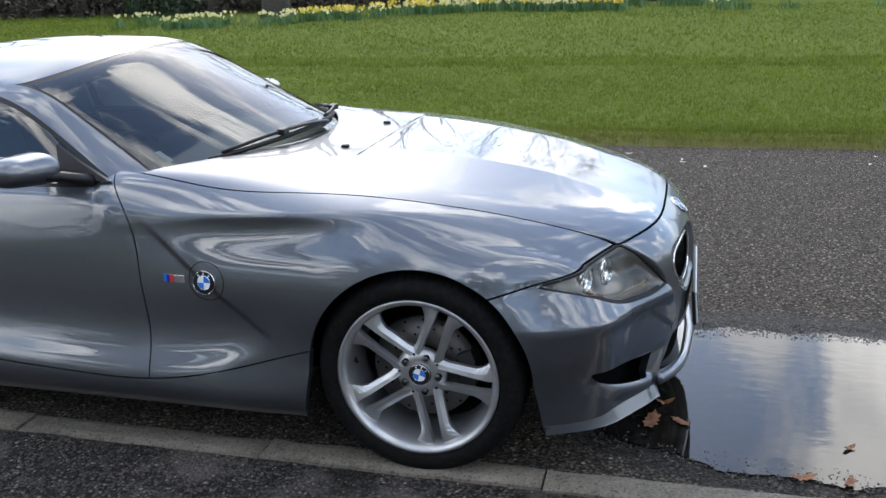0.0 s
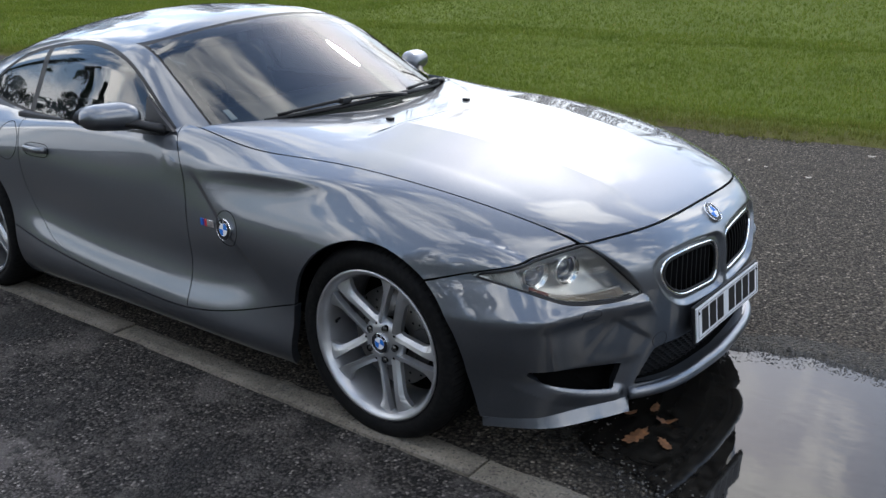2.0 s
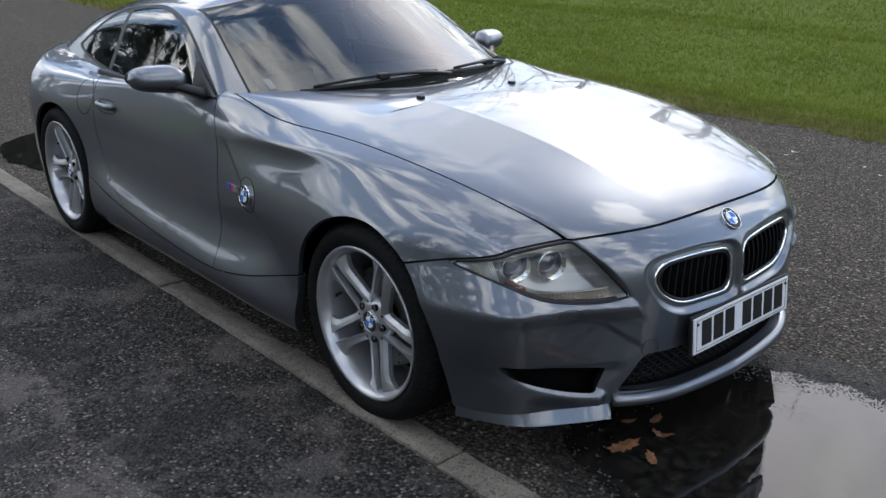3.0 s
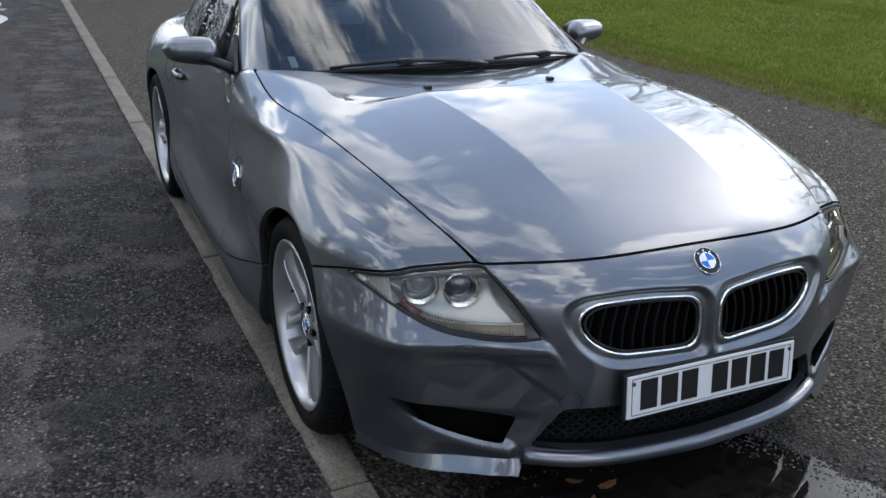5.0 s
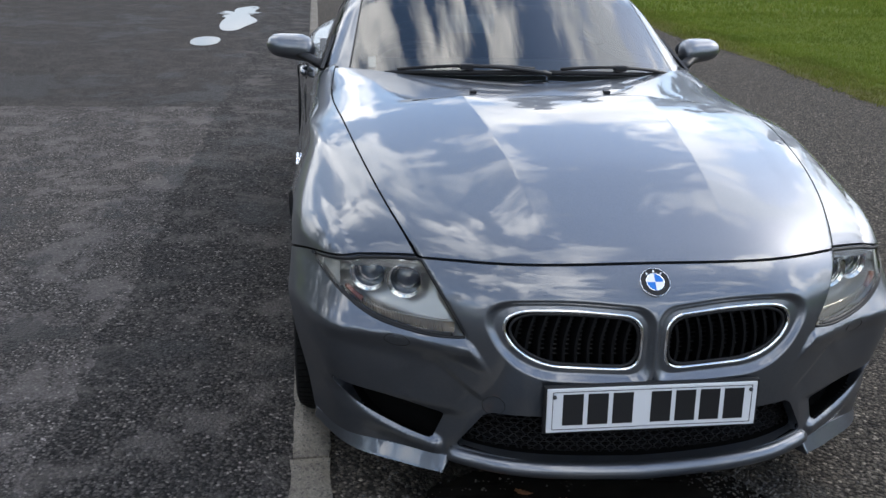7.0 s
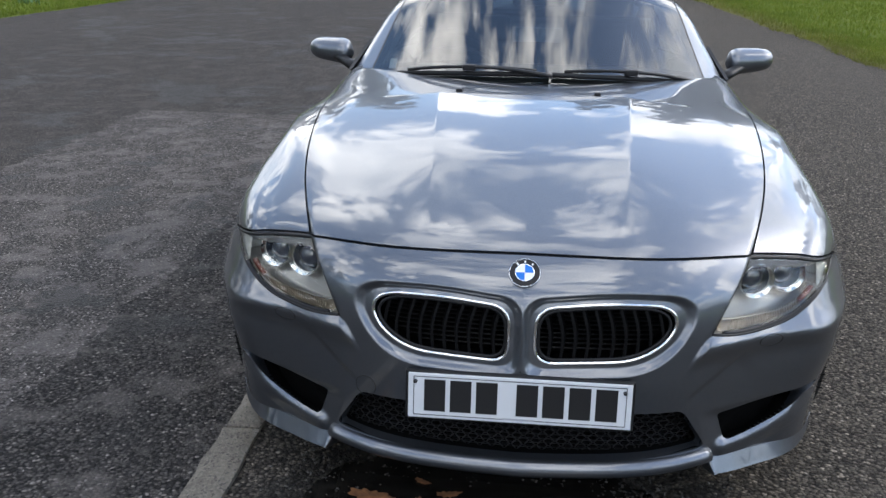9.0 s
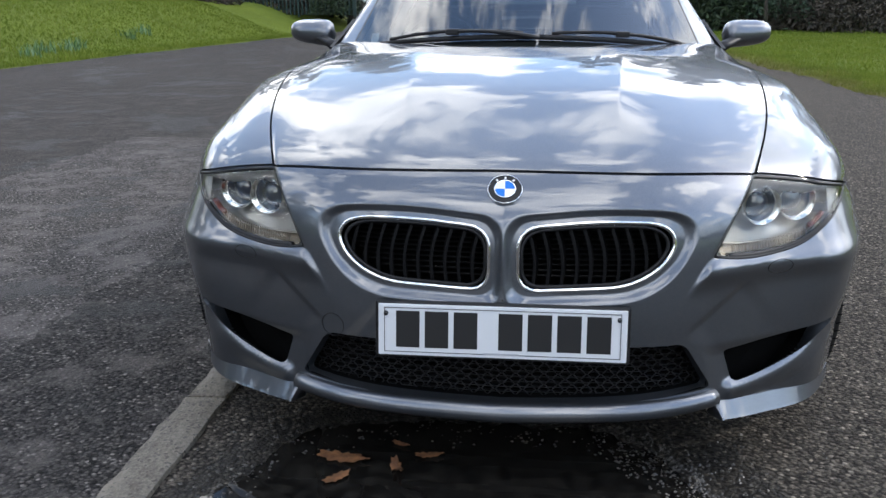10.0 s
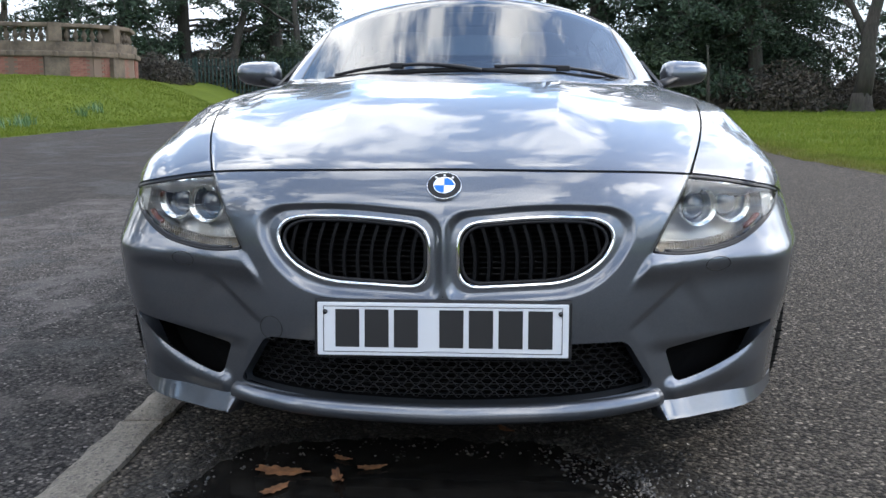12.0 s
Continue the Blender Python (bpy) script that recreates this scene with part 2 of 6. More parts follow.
SIDE_X = [-3.3, -2.95, -2.5, -2.05, -1.5, -0.93, -0.67, -0.38, -0.1, 0.15, 0.36]
SIDE_Y = [curve(SIDE_X, ys) for ys in (
    [0.70, 0.82, 0.86, 0.835, 0.825, 0.825, 0.825, 0.832, 0.85, 0.85, 0.85],
    [0.72, 0.85, 0.88, 0.888, 0.888, 0.889, 0.888, 0.878, 0.867, 0.865, 0.86],
    [0.73, 0.86, 0.89, 0.872, 0.862, 0.860, 0.860, 0.864, 0.88, 0.88, 0.865],
    [0.74, 0.865, 0.895, 0.852, 0.842, 0.842, 0.856, 0.872, 0.89, 0.888, 0.865],
    [0.72, 0.86, 0.885, 0.846, 0.832, 0.828, 0.836, 0.848, 0.866, 0.848, 0.81],
    [0.68, 0.82, 0.845, 0.827, 0.816, 0.811, 0.812, 0.814, 0.806, 0.752, 0.68])]
SIDE_Y = [soften(f, -3.3, 0.45, 0.11) for f in SIDE_Y]
SIDE_Z = np.array([0.15, 0.28, 0.40, 0.55, 0.68, 0.79])
CREST_X = [-3.0, -2.5, -2.0, -1.45, -0.93, -0.6, -0.2, 0.1, 0.28, 0.4, 0.5, 0.59, 0.75]
crest_z = curve(CREST_X, [0.80, 0.80, 0.772, 0.775, 0.802, 0.819, 0.822, 0.787, 0.748, 0.711, 0.679, 0.644, 0.58])
crest_y = curve(CREST_X, [0.81, 0.838, 0.826, 0.813, 0.806, 0.804, 0.80, 0.764, 0.728, 0.693, 0.66, 0.62, 0.54])
crest_in = curve([-3.0, -2.4, -1.15, -1.02, -0.9, -0.75, -0.6, -0.4], [0.9, 0.5, 0.33, 0.38, 0.62, 1.0, 1.3, 1.6])


crest_z, crest_y = soften(crest_z, -3.0, 0.75, 0.06), soften(crest_y, -3.0, 0.75, 0.06)
crest_in = soften(crest_in, -3.0, -0.4, 0.10)
hood_mid = soften(hood_mid, -3.4, 0.78, 0.04)
hood_roll = soften(curve([-1.3, -1.05, -0.85, -0.65, -0.4, -0.2, 0.1, 0.4, 0.7], [24.0, 21.0, 13.5, 7.5, 5.2, 4.3, 3.6, 3.8, 3.8]), -1.3, 0.7, 0.08)


def hood_top(x, a):
    """Height of bonnet and wing tops: level in the middle, rolling off towards the shoulder crest."""
    xc = np.clip(x, -3.3, 0.8)
    mid = hood_mid(np.clip(x, -3.5, 0.85))
    p = hood_roll(np.clip(x, -1.3, 0.7))
    top = mid - (mid - crest_z(xc)) * np.minimum(a / crest_y(xc), 1.03) ** p
    back = step(-0.98, -1.2, x)
    return top * (1 - back) + back * (mid - (0.17 + 0.12 * step(-1.5, -2.3, x)) * a ** 4)


sill_z = curve([-2.4, -2.0, -1.49, -1.16, -0.9, -0.63, -0.36], [0.43, 0.355, 0.293, 0.274, 0.273, 0.317, 0.393])


def side_y(x, z):
    """Half width of the body side: a cubic through six heights at each station."""
    ys = [f(np.clip(x, -3.4, 0.5)) for f in SIDE_Y]
    out = np.zeros_like(x)
    zc = np.clip(z, 0.1, 0.86)
    for i in range(6):
        w = np.ones_like(x)
        for j in range(6):
            if j != i:
                w = w * (zc - SIDE_Z[j]) / (SIDE_Z[i] - SIDE_Z[j])
        out = out + w * ys[i]
    # the fold that runs down from the door's shoulder to the sill
    dx, dz = 0.49, -0.395
    ln = math.hypot(dx, dz)
    d = (-(x + 0.93) * dz + (z - 0.79) * dx) / ln
    s = ((x + 0.93) * dx + (z - 0.79) * dz) / ln
    ahead = step(-0.006, 0.018, d)
    out = out + (0.003 * ahead * np.exp(-(np.maximum(d, 0) / 0.13) ** 2) - 0.006 * (1 - ahead) * np.exp(-(np.minimum(d, 0) / 0.11) ** 2)) * step(0.0, 0.14, s) * (1 - step(0.44, 0.64, s))
    # hollow above the sill line and the flare below it
    low = sill_z(np.clip(x, -2.4, -0.36))
    along = step(-2.2, -1.9, x) * (1 - step(-0.62, -0.36, x))
    return out + along * (0.010 * step(low + 0.10, low, z) - 0.007 * np.exp(-((z - low - 0.15) / 0.08) ** 2))


def kidney(y, z):
    """Positive inside the outline of a grille opening; y is the distance from the middle."""
    k = 0.048
    f = smax(0.030 - y, z - (0.601 + 0.09 * (y - 0.05) - 0.33 * np.maximum(y - 0.13, 0) ** 2 * 4 * 0.33), k)
    f = smax(f, (0.467 + 0.045 * (y - 0.1)) - z, k)
    f = smax(f, ((y - 0.386) * 0.87 - (z - 0.597) * 0.49), 0.09)
    return -f - 0.0


def lower_grille(y, z):
    f = smax(z - 0.347, (0.212 + 0.11 * y ** 2) - z, 0.02)
    return -smax(f, (y - 0.45) + (z - 0.25) * 0.62, 0.02)


duct_low = curve([0.48, 0.56, 0.64, 0.72, 0.76], [0.235, 0.243, 0.266, 0.304, 0.335])


def duct(y, z):
    f = smax(z - (0.328 + 0.12 * (y - 0.6)), (0.585 - 0.10) - y + (0.305 - z) * 0.35, 0.012)
    return -np.maximum(smax(f, duct_low(y) - z, 0.012), y - 0.757)


def splitter(y, z):
    return np.minimum(y - 0.472 + (z - 0.2) * 0.6, (0.196 - 0.05 * (y - 0.5)) - z)


hood_line = curve([0, 0.3, 0.537, 0.7, 0.805, 0.855, 0.9], [0.706, 0.702, 0.689, 0.664, 0.635, 0.606, 0.57])
lamp_low = curve([0.43, 0.50, 0.60, 0.67, 0.73, 0.78, 0.806, 0.82], [0.537, 0.527, 0.529, 0.546, 0.580, 0.612, 0.633, 0.65])


def lamp(y, z):
    f = smax(z - (hood_line(y) - 0.006), lamp_low(y) - z, 0.008)
    return -smax(f, (0.449 - y) + (z - 0.544) * 0.645, 0.006)


def body(x, y, z):
    """Below zero inside the painted body."""
    a = np.abs(y)
    top = hood_top(x, a)
    edge = 0.315 - 0.085 * (x + 0.3)
    raised = step(-0.34, -0.29, x) * (1 - step(0.25, 0.64, x))
    top = top + 0.026 * raised * (np.clip(1 - smax(a - edge, 0.0 * a, 0.004) / 0.25, 0, 1) ** 1.5 - 0.25 * np.exp(-(a / 0.45) ** 4))
    f_top = (z - top) * 0.95
    f_side = (a - side_y(x, z)) * 0.97
    xu = np.clip(x, -3.2, -0.4)
    upper = crest_y(xu) - crest_in(xu) * (z - crest_z(xu))
    f_up = (a - upper) / np.sqrt(1 + crest_in(xu) ** 2) - 0.15 * step(-1.08, -0.75, x)
    wide = a - 0.042 * np.exp(-((z - 0.47) / 0.15) ** 2) * step(0.55, 0.80, a)
    fx = nose_x(np.clip(z, 0.1, 0.8)) - nose_back(np.clip(wide, 0, 0.95))
    ledge = step(-0.012, 0.010, (a - 0.449) - (z - 0.544) * 0.645)
    fx = fx + ledge * (0.014 * np.exp(-((z - 0.505) / 0.03) ** 2) - 0.42 * np.maximum(z - 0.512, 0) * (1 - step(0.60, 0.66, z)) - 0.028 * step(0.60, 0.66, z))
    fx = fx - 0.017 * step(-0.030, -0.011, kidney(a, z))
    # fold that runs from the lamp's corner down to the number plate
    fd = ((a - 0.51) * 0.093 - (z - 0.465) * 0.12) / 0.152
    fs = (-(a - 0.51) * 0.12 - (z - 0.465) * 0.093) / 0.152
    fx = fx - 0.005 * step(-0.006, 0.012, fd) * np.exp(-(np.maximum(fd, 0) / 0.10) ** 2) * step(-0.03, 0.01, fs) * (1 - step(0.11, 0.16, fs))
    # lip that sweeps forward under each duct
    dip = duct_low(np.clip(a, 0.46, 0.78)) - z
    fx = fx + 0.020 * step(-0.014, 0.010, dip) * (1 - step(0.014, 0.064, dip)) * step(0.475, 0.51, a) * (1 - step(0.62, 0.75, a))
    # scoop under the duct's opening
    fx = fx - 0.012 * np.clip(1 + (duct(a, z)) / 0.05, 0, 1) * (1 - step(0.30, 0.34, z))
    f_front = (x - fx) * 0.85
    f_rear = -3.29 + 0.35 * a ** 2 + 0.12 * np.maximum(z - 0.5, 0) - x
    f = smax(f_side, f_up, 0.016)
    f = smax(f, f_top, 0.018 + 0.06 * step(-0.15, 0.25, x))
    f = smax(f, f_front, 0.05)
    return smax(f, f_rear, 0.12)


screen_in = 0.885


def cabin(x, y, z):
    """Below zero inside the glasshouse."""
    a = np.abs(y)
    f_ws = (x - (-0.615 - (z - 0.93) / 0.51 - screen_in * a ** 2)) / np.sqrt(1 + 1.96 ** 2 + (1.77 * a) ** 2)
    roof = curve([-3.3, -3.05, -2.7, -2.3, -1.8, -1.4, -1.1], [0.90, 0.985, 1.125, 1.225, 1.282, 1.278, 1.255])(x) - 0.27 * a ** 2 - 0.15 * a ** 4
    f_roof = (z - roof) * 0.93
    wall = 0.772 - 0.50 * (z - 0.88) - 0.06 * step(-1.4, -2.5, x) - 0.09 * step(-2.4, -3.2, x)
    f_wall = (a - wall) * 0.89
    f = smax(f_ws, f_roof, 0.045)
    f = smax(f, f_wall, 0.05)
    return smax(f, -3.2 - x, 0.05)


def gradient(fn, P, e=0.002):
    x, y, z = P.T
    g = np.stack([fn(x + e, y, z) - fn(x - e, y, z), fn(x, y + e, z) - fn(x, y - e, z), fn(x, y, z + e) - fn(x, y, z - e)], 1)
    return g / (np.linalg.norm(g, axis=1)[:, None] + 1e-12)


def shell(fn, x0, x1, zc, phis, rings, caps, reach=1.4, tail=None):
    """A grid wrapped round the core line x0..x1 at height zc and pushed out to the surface where fn is zero."""
    rows = [(x0, -al) for al in np.linspace(np.pi / 2 - 0.004, 0, tail or caps, endpoint=False)]
    rows += [(x, 0.0) for x in np.linspace(x0, x1, rings)]
    rows += [(x1, al) for al in np.linspace(0, np.pi / 2 - 0.004, caps + 1)[1:]]
    cx, al = np.array(rows).T
    n, m = len(rows), len(phis)
    D = np.stack(np.broadcast_arrays(np.sin(al)[:, None], np.cos(al)[:, None] * np.sin(phis)[None], np.cos(al)[:, None] * np.cos(phis)[None]), -1).reshape(-1, 3)
    C = np.stack(np.broadcast_arrays(cx[:, None], np.zeros(m)[None], np.full(m, zc)[None]), -1).reshape(-1, 3)
    lo, hi = np.zeros(n * m), np.full(n * m, reach)
    for _ in range(24):
        mid = (lo + hi) / 2
        P = C + mid[:, None] * D
        inside = fn(*P.T) < 0
        lo, hi = np.where(inside, mid, lo), np.where(inside, hi, mid)
    P = C + ((lo + hi) / 2)[:, None] * D
    i, j = np.meshgrid(np.arange(n - 1), np.arange(m), indexing="ij")
    k = (j + 1) % m
    F = np.stack([i * m + j, (i + 1) * m + j, (i + 1) * m + k, i * m + k], -1).reshape(-1, 4)
    return P, gradient(fn, P), F


def clip(V, N, F, field):
    """Keeps the part of a mesh where field(x, y, z) is above zero, cutting faces along the border. Faces: an array of quads and a list of odd ones."""
    Q, odd = F if isinstance(F, tuple) else (F, [])
    s = field(*V.T)
    pos = (s[Q] > 0).sum(1)
    cross = [tuple(f) for f in Q[(pos > 0) & (pos < 4)].tolist()]
    Q = Q[pos == 4]
    keep = []
    for f in odd:
        n_in = int((s[list(f)] > 0).sum())
        if n_in == len(f):
            keep.append(f)
        elif n_in:
            cross.append(f)
    newV, newN, made = [], [], {}
    base = len(V)
    for f in cross:
        poly = []
        for a, b in zip(f, f[1:] + f[:1]):
            if s[a] > 0:
                poly.append(a)
            if (s[a] > 0) != (s[b] > 0):
                key = (min(a, b), max(a, b))
                if key not in made:
                    t = float(np.clip(s[a] / (s[a] - s[b]), 0.02, 0.98))
                    made[key] = base + len(newV)
                    newV.append(V[a] * (1 - t) + V[b] * t)
                    nn = N[a] * (1 - t) + N[b] * t
                    newN.append(nn / (np.linalg.norm(nn) + 1e-12))
                poly.append(made[key])
        if len(poly) > 2:
            keep.append(tuple(poly))
    if newV:
        V, N = np.concatenate([V, newV]), np.concatenate([N, newN])
    return V, N, (Q, keep)


def tidy(V, N, F):
    Q, odd = F if isinstance(F, tuple) else (F, [])
    used = np.unique(np.concatenate([Q.ravel()] + [np.array(f) for f in odd]).astype(int))
    back = np.full(len(V), -1)
    back[used] = np.arange(len(used))
    return V[used], N[used], [tuple(f) for f in back[Q].tolist()] + [tuple(int(back[i]) for i in f) for f in odd]


def panel(name, surf, fields, mat, parent, label="", flange=0.012, lift=0.0):
    """One panel of a surface, cut by fields, with its border turned in."""
    V, N, F = surf
    for fld in fields:
        V, N, F = clip(V, N, F, fld)
    V, N, F = tidy(V, N, F)
    V = V + lift * N
    if flange:
        seen = {}
        for f in F:
            for a, b in zip(f, f[1:] + f[:1]):
                seen[(a, b)] = seen.get((a, b), 0) + 1
        rim = [(a, b) for a, b in seen if (b, a) not in seen]
        tri, o = [], len(V)
        outer = {}
        addV, addN = [], []
        for a, b in rim:
            t = V[b] - V[a]
            side = np.cross(t, N[a])
            side /= np.linalg.norm(side) + 1e-12
            for i in (a, b):
                outer.setdefault(i, np.zeros(3))
                outer[i] += side
        idx = {}
        for i, sd in outer.items():
            sd = sd / (np.linalg.norm(sd) + 1e-12)
            idx[i] = (o + len(addV), o + len(addV) + 1)
            addV += [V[i], V[i] - flange * N[i]]
            addN += [sd, sd]
        if addV:
            V, N = np.concatenate([V, addV]), np.concatenate([N, addN])
            for a, b in rim:
                F.append((idx[b][0], idx[a][0], idx[a][1], idx[b][1]))
    return mesh_ob(name, V, F, mat, parent, label, True, N)


fine, coarse = np.linspace(-2.05, 2.05, 400), np.linspace(2.05, 2 * np.pi - 2.05, 60)[1:-1]
BODY = shell(body, -2.9, 0.30, 0.45, np.concatenate([fine, coarse]), 330, 230, tail=50)
CABIN = shell(cabin, -2.6, -1.5, 0.80, np.linspace(-np.pi, np.pi, 240, endpoint=False), 90, 90)

shut_y = curve([-0.95, -0.6, -0.3, 0.1, 0.4, 0.59, 0.7], [0.712, 0.73, 0.71, 0.66, 0.597, 0.537, 0.50])
door_front = curve([0.15, 0.28, 0.45, 0.6, 0.79, 0.88, 0.95], [-0.893, -0.893, -0.90, -0.915, -0.955, -1.012, -1.06])
door_rear = curve([0.28, 0.33, 0.40, 0.5, 0.6, 0.75, 0.9], [-1.50, -1.72, -1.88, -2.0, -2.05, -2.075, -2.11])
GAP = 0.0024


def arch(x, z, xc):
    r, up = 0.347, z - 0.335
    dx = np.abs(x - xc - 0.006)
    return np.where(up > 0, np.hypot(dx, up) - r, dx - (r - up * 0.16))


def over_line(x, y, z):
    return np.where(x > 0.15, z - hood_line(np.abs(y)), 0.3)


def cowl(x, y, z):
    return (x - (-0.60 - 0.68 * y ** 2)) * 0.7


def shut(x, y, z):
    return (shut_y(x) - np.abs(y)) * 0.95


car = tagged(new("car"), "grey metallic two-seat coupe with silver double-spoke wheels, parked on wet tarmac", "car")


def side(s):
    return lambda x, y, z: s * y - 0.2


panel("bonnet", BODY, [lambda x, y, z: over_line(x, y, z) - GAP, lambda x, y, z: shut(x, y, z) - GAP, lambda x, y, z: cowl(x, y, z) - 0.004, lambda x, y, z: z - 0.6], PAINT, car, "long grey bonnet with a raised middle panel", 0.02)
for s in (-1, 1):
    panel("front_wing", BODY, [side(s), lambda x, y, z: over_line(x, y, z) - GAP, lambda x, y, z: -shut(x, y, z) - GAP, lambda x, y, z: x - door_front(z) - GAP,
                               lambda x, y, z: np.where(x > -0.30, 1, (z - sill_z(x)) - GAP), lambda x, y, z: np.where(np.abs(y) > 0.6, arch(x, z, 0), 1)], PAINT, car, "", 0.016)
    panel("door", BODY, [side(s), lambda x, y, z: door_front(z) - x - GAP, lambda x, y, z: x - door_rear(z) - GAP, lambda x, y, z: z - sill_z(x) - GAP, lambda x, y, z: 0.915 - z], PAINT, car, "", 0.016)
    panel("rear_quarter", BODY, [side(s), lambda x, y, z: np.where(z > 0.28, door_rear(z), -1.5) - x - GAP, lambda x, y, z: np.where(x > -2.3, z - sill_z(x) - GAP, 1),
                                 lambda x, y, z: np.where(np.abs(y) > 0.5, arch(x, z, -2.497), 1), lambda x, y, z: z - 0.17], PAINT, car, "", 0.016)
    panel("side_skirt", BODY, [side(s), lambda x, y, z: sill_z(x) - z - GAP, lambda x, y, z: arch(x, z, 0), lambda x, y, z: arch(x, z, -2.497), lambda x, y, z: -x - 0.2, lambda x, y, z: x + 2.3,
                               lambda x, y, z: z - 0.165], PAINT, car, "", 0.03)
panel("tail", BODY, [lambda x, y, z: 0.201 - np.abs(y), lambda x, y, z: -1.9 - x, lambda x, y, z: z - 0.2], PAINT, car, "", 0)
panel("front_bumper", BODY, [lambda x, y, z: -over_line(x, y, z) - GAP, lambda x, y, z: x - 0.1, lambda x, y, z: np.where(np.abs(y) > 0.6, arch(x, z, 0), 1),
                             lambda x, y, z: -lamp(np.abs(y), z) - 0.003, lambda x, y, z: -kidney(np.abs(y), z) - 0.001, lambda x, y, z: -lower_grille(np.abs(y), z),
                             lambda x, y, z: -duct(np.abs(y), z), lambda x, y, z: -splitter(np.abs(y), z) - 0.001, lambda x, y, z: np.maximum(np.abs(y) - 0.472 + (z - 0.2) * 0.6, z - 0.199), lambda x, y, z: z - 0.172], PAINT, car, "grey front bumper with two side ducts", 0.03)
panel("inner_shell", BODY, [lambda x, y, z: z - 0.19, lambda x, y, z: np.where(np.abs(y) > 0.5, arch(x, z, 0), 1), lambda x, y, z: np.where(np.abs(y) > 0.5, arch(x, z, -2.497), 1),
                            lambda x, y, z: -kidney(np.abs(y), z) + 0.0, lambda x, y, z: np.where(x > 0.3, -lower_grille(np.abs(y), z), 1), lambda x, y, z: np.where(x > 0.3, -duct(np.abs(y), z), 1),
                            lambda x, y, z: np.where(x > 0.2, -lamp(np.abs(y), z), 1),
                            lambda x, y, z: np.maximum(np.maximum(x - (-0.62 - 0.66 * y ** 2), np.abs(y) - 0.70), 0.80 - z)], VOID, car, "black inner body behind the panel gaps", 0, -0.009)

# glasshouse
screen_edge = curve([0.8, 0.88, 1.0, 1.174, 1.3], [0.685, 0.665, 0.63, 0.578, 0.53])


def screen(x, y, z):
    a = np.abs(y)
    f = np.minimum(screen_edge(z) - a, (1.252 - 0.235 * a ** 2) - z)
    return np.where(x > -1.75, f, -0.2)


win_top = curve([-2.7, -2.56, -2.4, -2.1, -1.8, -1.6, -1.42, -1.2, -1.04], [0.90, 0.955, 1.05, 1.135, 1.165, 1.15, 1.105, 0.985, 0.886])
win_low = curve([-2.7, -2.4, -2.1, -1.5, -1.0], [0.96, 0.90, 0.872, 0.872, 0.882])


def window(x, y, z):
    f = smin((win_top(x) - z) * 0.85, z - win_low(x), 0.02)
    return np.where(np.abs(y) > 0.4, f, -0.2)


def back_glass(x, y, z):
    f = np.minimum(0.56 - np.abs(y) + 0.1 * (z - 1.1), np.minimum(-2.38 - x, x + 3.02))
    return np.where(z > 0.9, f, -0.2)


panel("windscreen", CABIN, [lambda x, y, z: screen(x, y, z) - 0.006, lambda x, y, z: z - 0.84], GLASS, car, "curved windscreen mirroring clouds", 0).visible_shadow = False
panel("windscreen_seal", CABIN, [lambda x, y, z: screen(x, y, z) + 0.001, lambda x, y, z: 0.006 - screen(x, y, z), lambda x, y, z: z - 0.86], BLACK, car, "", 0, -0.001)
panel("windscreen_border", CABIN, [lambda x, y, z: screen(x, y, z) - 0.002, lambda x, y, z: 0.032 - screen(x, y, z), lambda x, y, z: z - 0.86], VOID, car, "black printed border of the glass", 0, -0.005)
panel("roof", CABIN, [lambda x, y, z: -screen(x, y, z) - 0.001, lambda x, y, z: -window(x, y, z) - 0.007, lambda x, y, z: -back_glass(x, y, z), lambda x, y, z: z - 0.855 + 0.06 * step(-1.07, -1.0, x)], PAINT, car, "grey roof with the windscreen pillars", 0.012)
for s in (-1, 1):
    panel("window_seal", CABIN, [side(s), lambda x, y, z: window(x, y, z) + 0.007, lambda x, y, z: 0.004 - window(x, y, z)], BLACK, car, "", 0, -0.002)
    panel("side_window", CABIN, [side(s), lambda x, y, z: window(x, y, z) - 0.004, lambda x, y, z: x + 2.08], TINTED, car, "", 0, -0.003).visible_shadow = False
    panel("window_pillar", CABIN, [side(s), lambda x, y, z: window(x, y, z) - 0.004, lambda x, y, z: -2.08 - x, lambda x, y, z: x + 2.125], BLACK, car, "", 0, -0.003)
    panel("quarter_window", CABIN, [side(s), lambda x, y, z: window(x, y, z) - 0.004, lambda x, y, z: -2.125 - x], TINTED, car, "", 0, -0.003).visible_shadow = False
panel("rear_window", CABIN, [lambda x, y, z: back_glass(x, y, z) - 0.004], TINTED, car, "", 0, -0.002).visible_shadow = False


def skin_x(y, z):
    """How far ahead the nose reaches at these places."""
    y, z = np.asarray(y, float), np.asarray(z, float)
    lo, hi = np.full(y.shape, 0.2), np.full(y.shape, 1.0)
    for _ in range(26):
        mid = (lo + hi) / 2
        ins = body(mid, y, z) < 0
        lo, hi = np.where(ins, mid, lo), np.where(ins, hi, mid)
    return (lo + hi) / 2


def outline(field, cy, cz, n=96, level=0.0, reach=0.4):
    """The closed line round (cy, cz) where a field of y and z falls to the level."""
    th = np.linspace(0, 2 * np.pi, n, endpoint=False)
    lo, hi = np.zeros(n), np.full(n, reach)
    for _ in range(26):
        mid = (lo + hi) / 2
        ins = field(cy + mid * np.cos(th), cz + mid * np.sin(th)) > level
        lo, hi = np.where(ins, mid, lo), np.where(ins, hi, mid)
    return cy + lo * np.cos(th), cz + lo * np.sin(th)


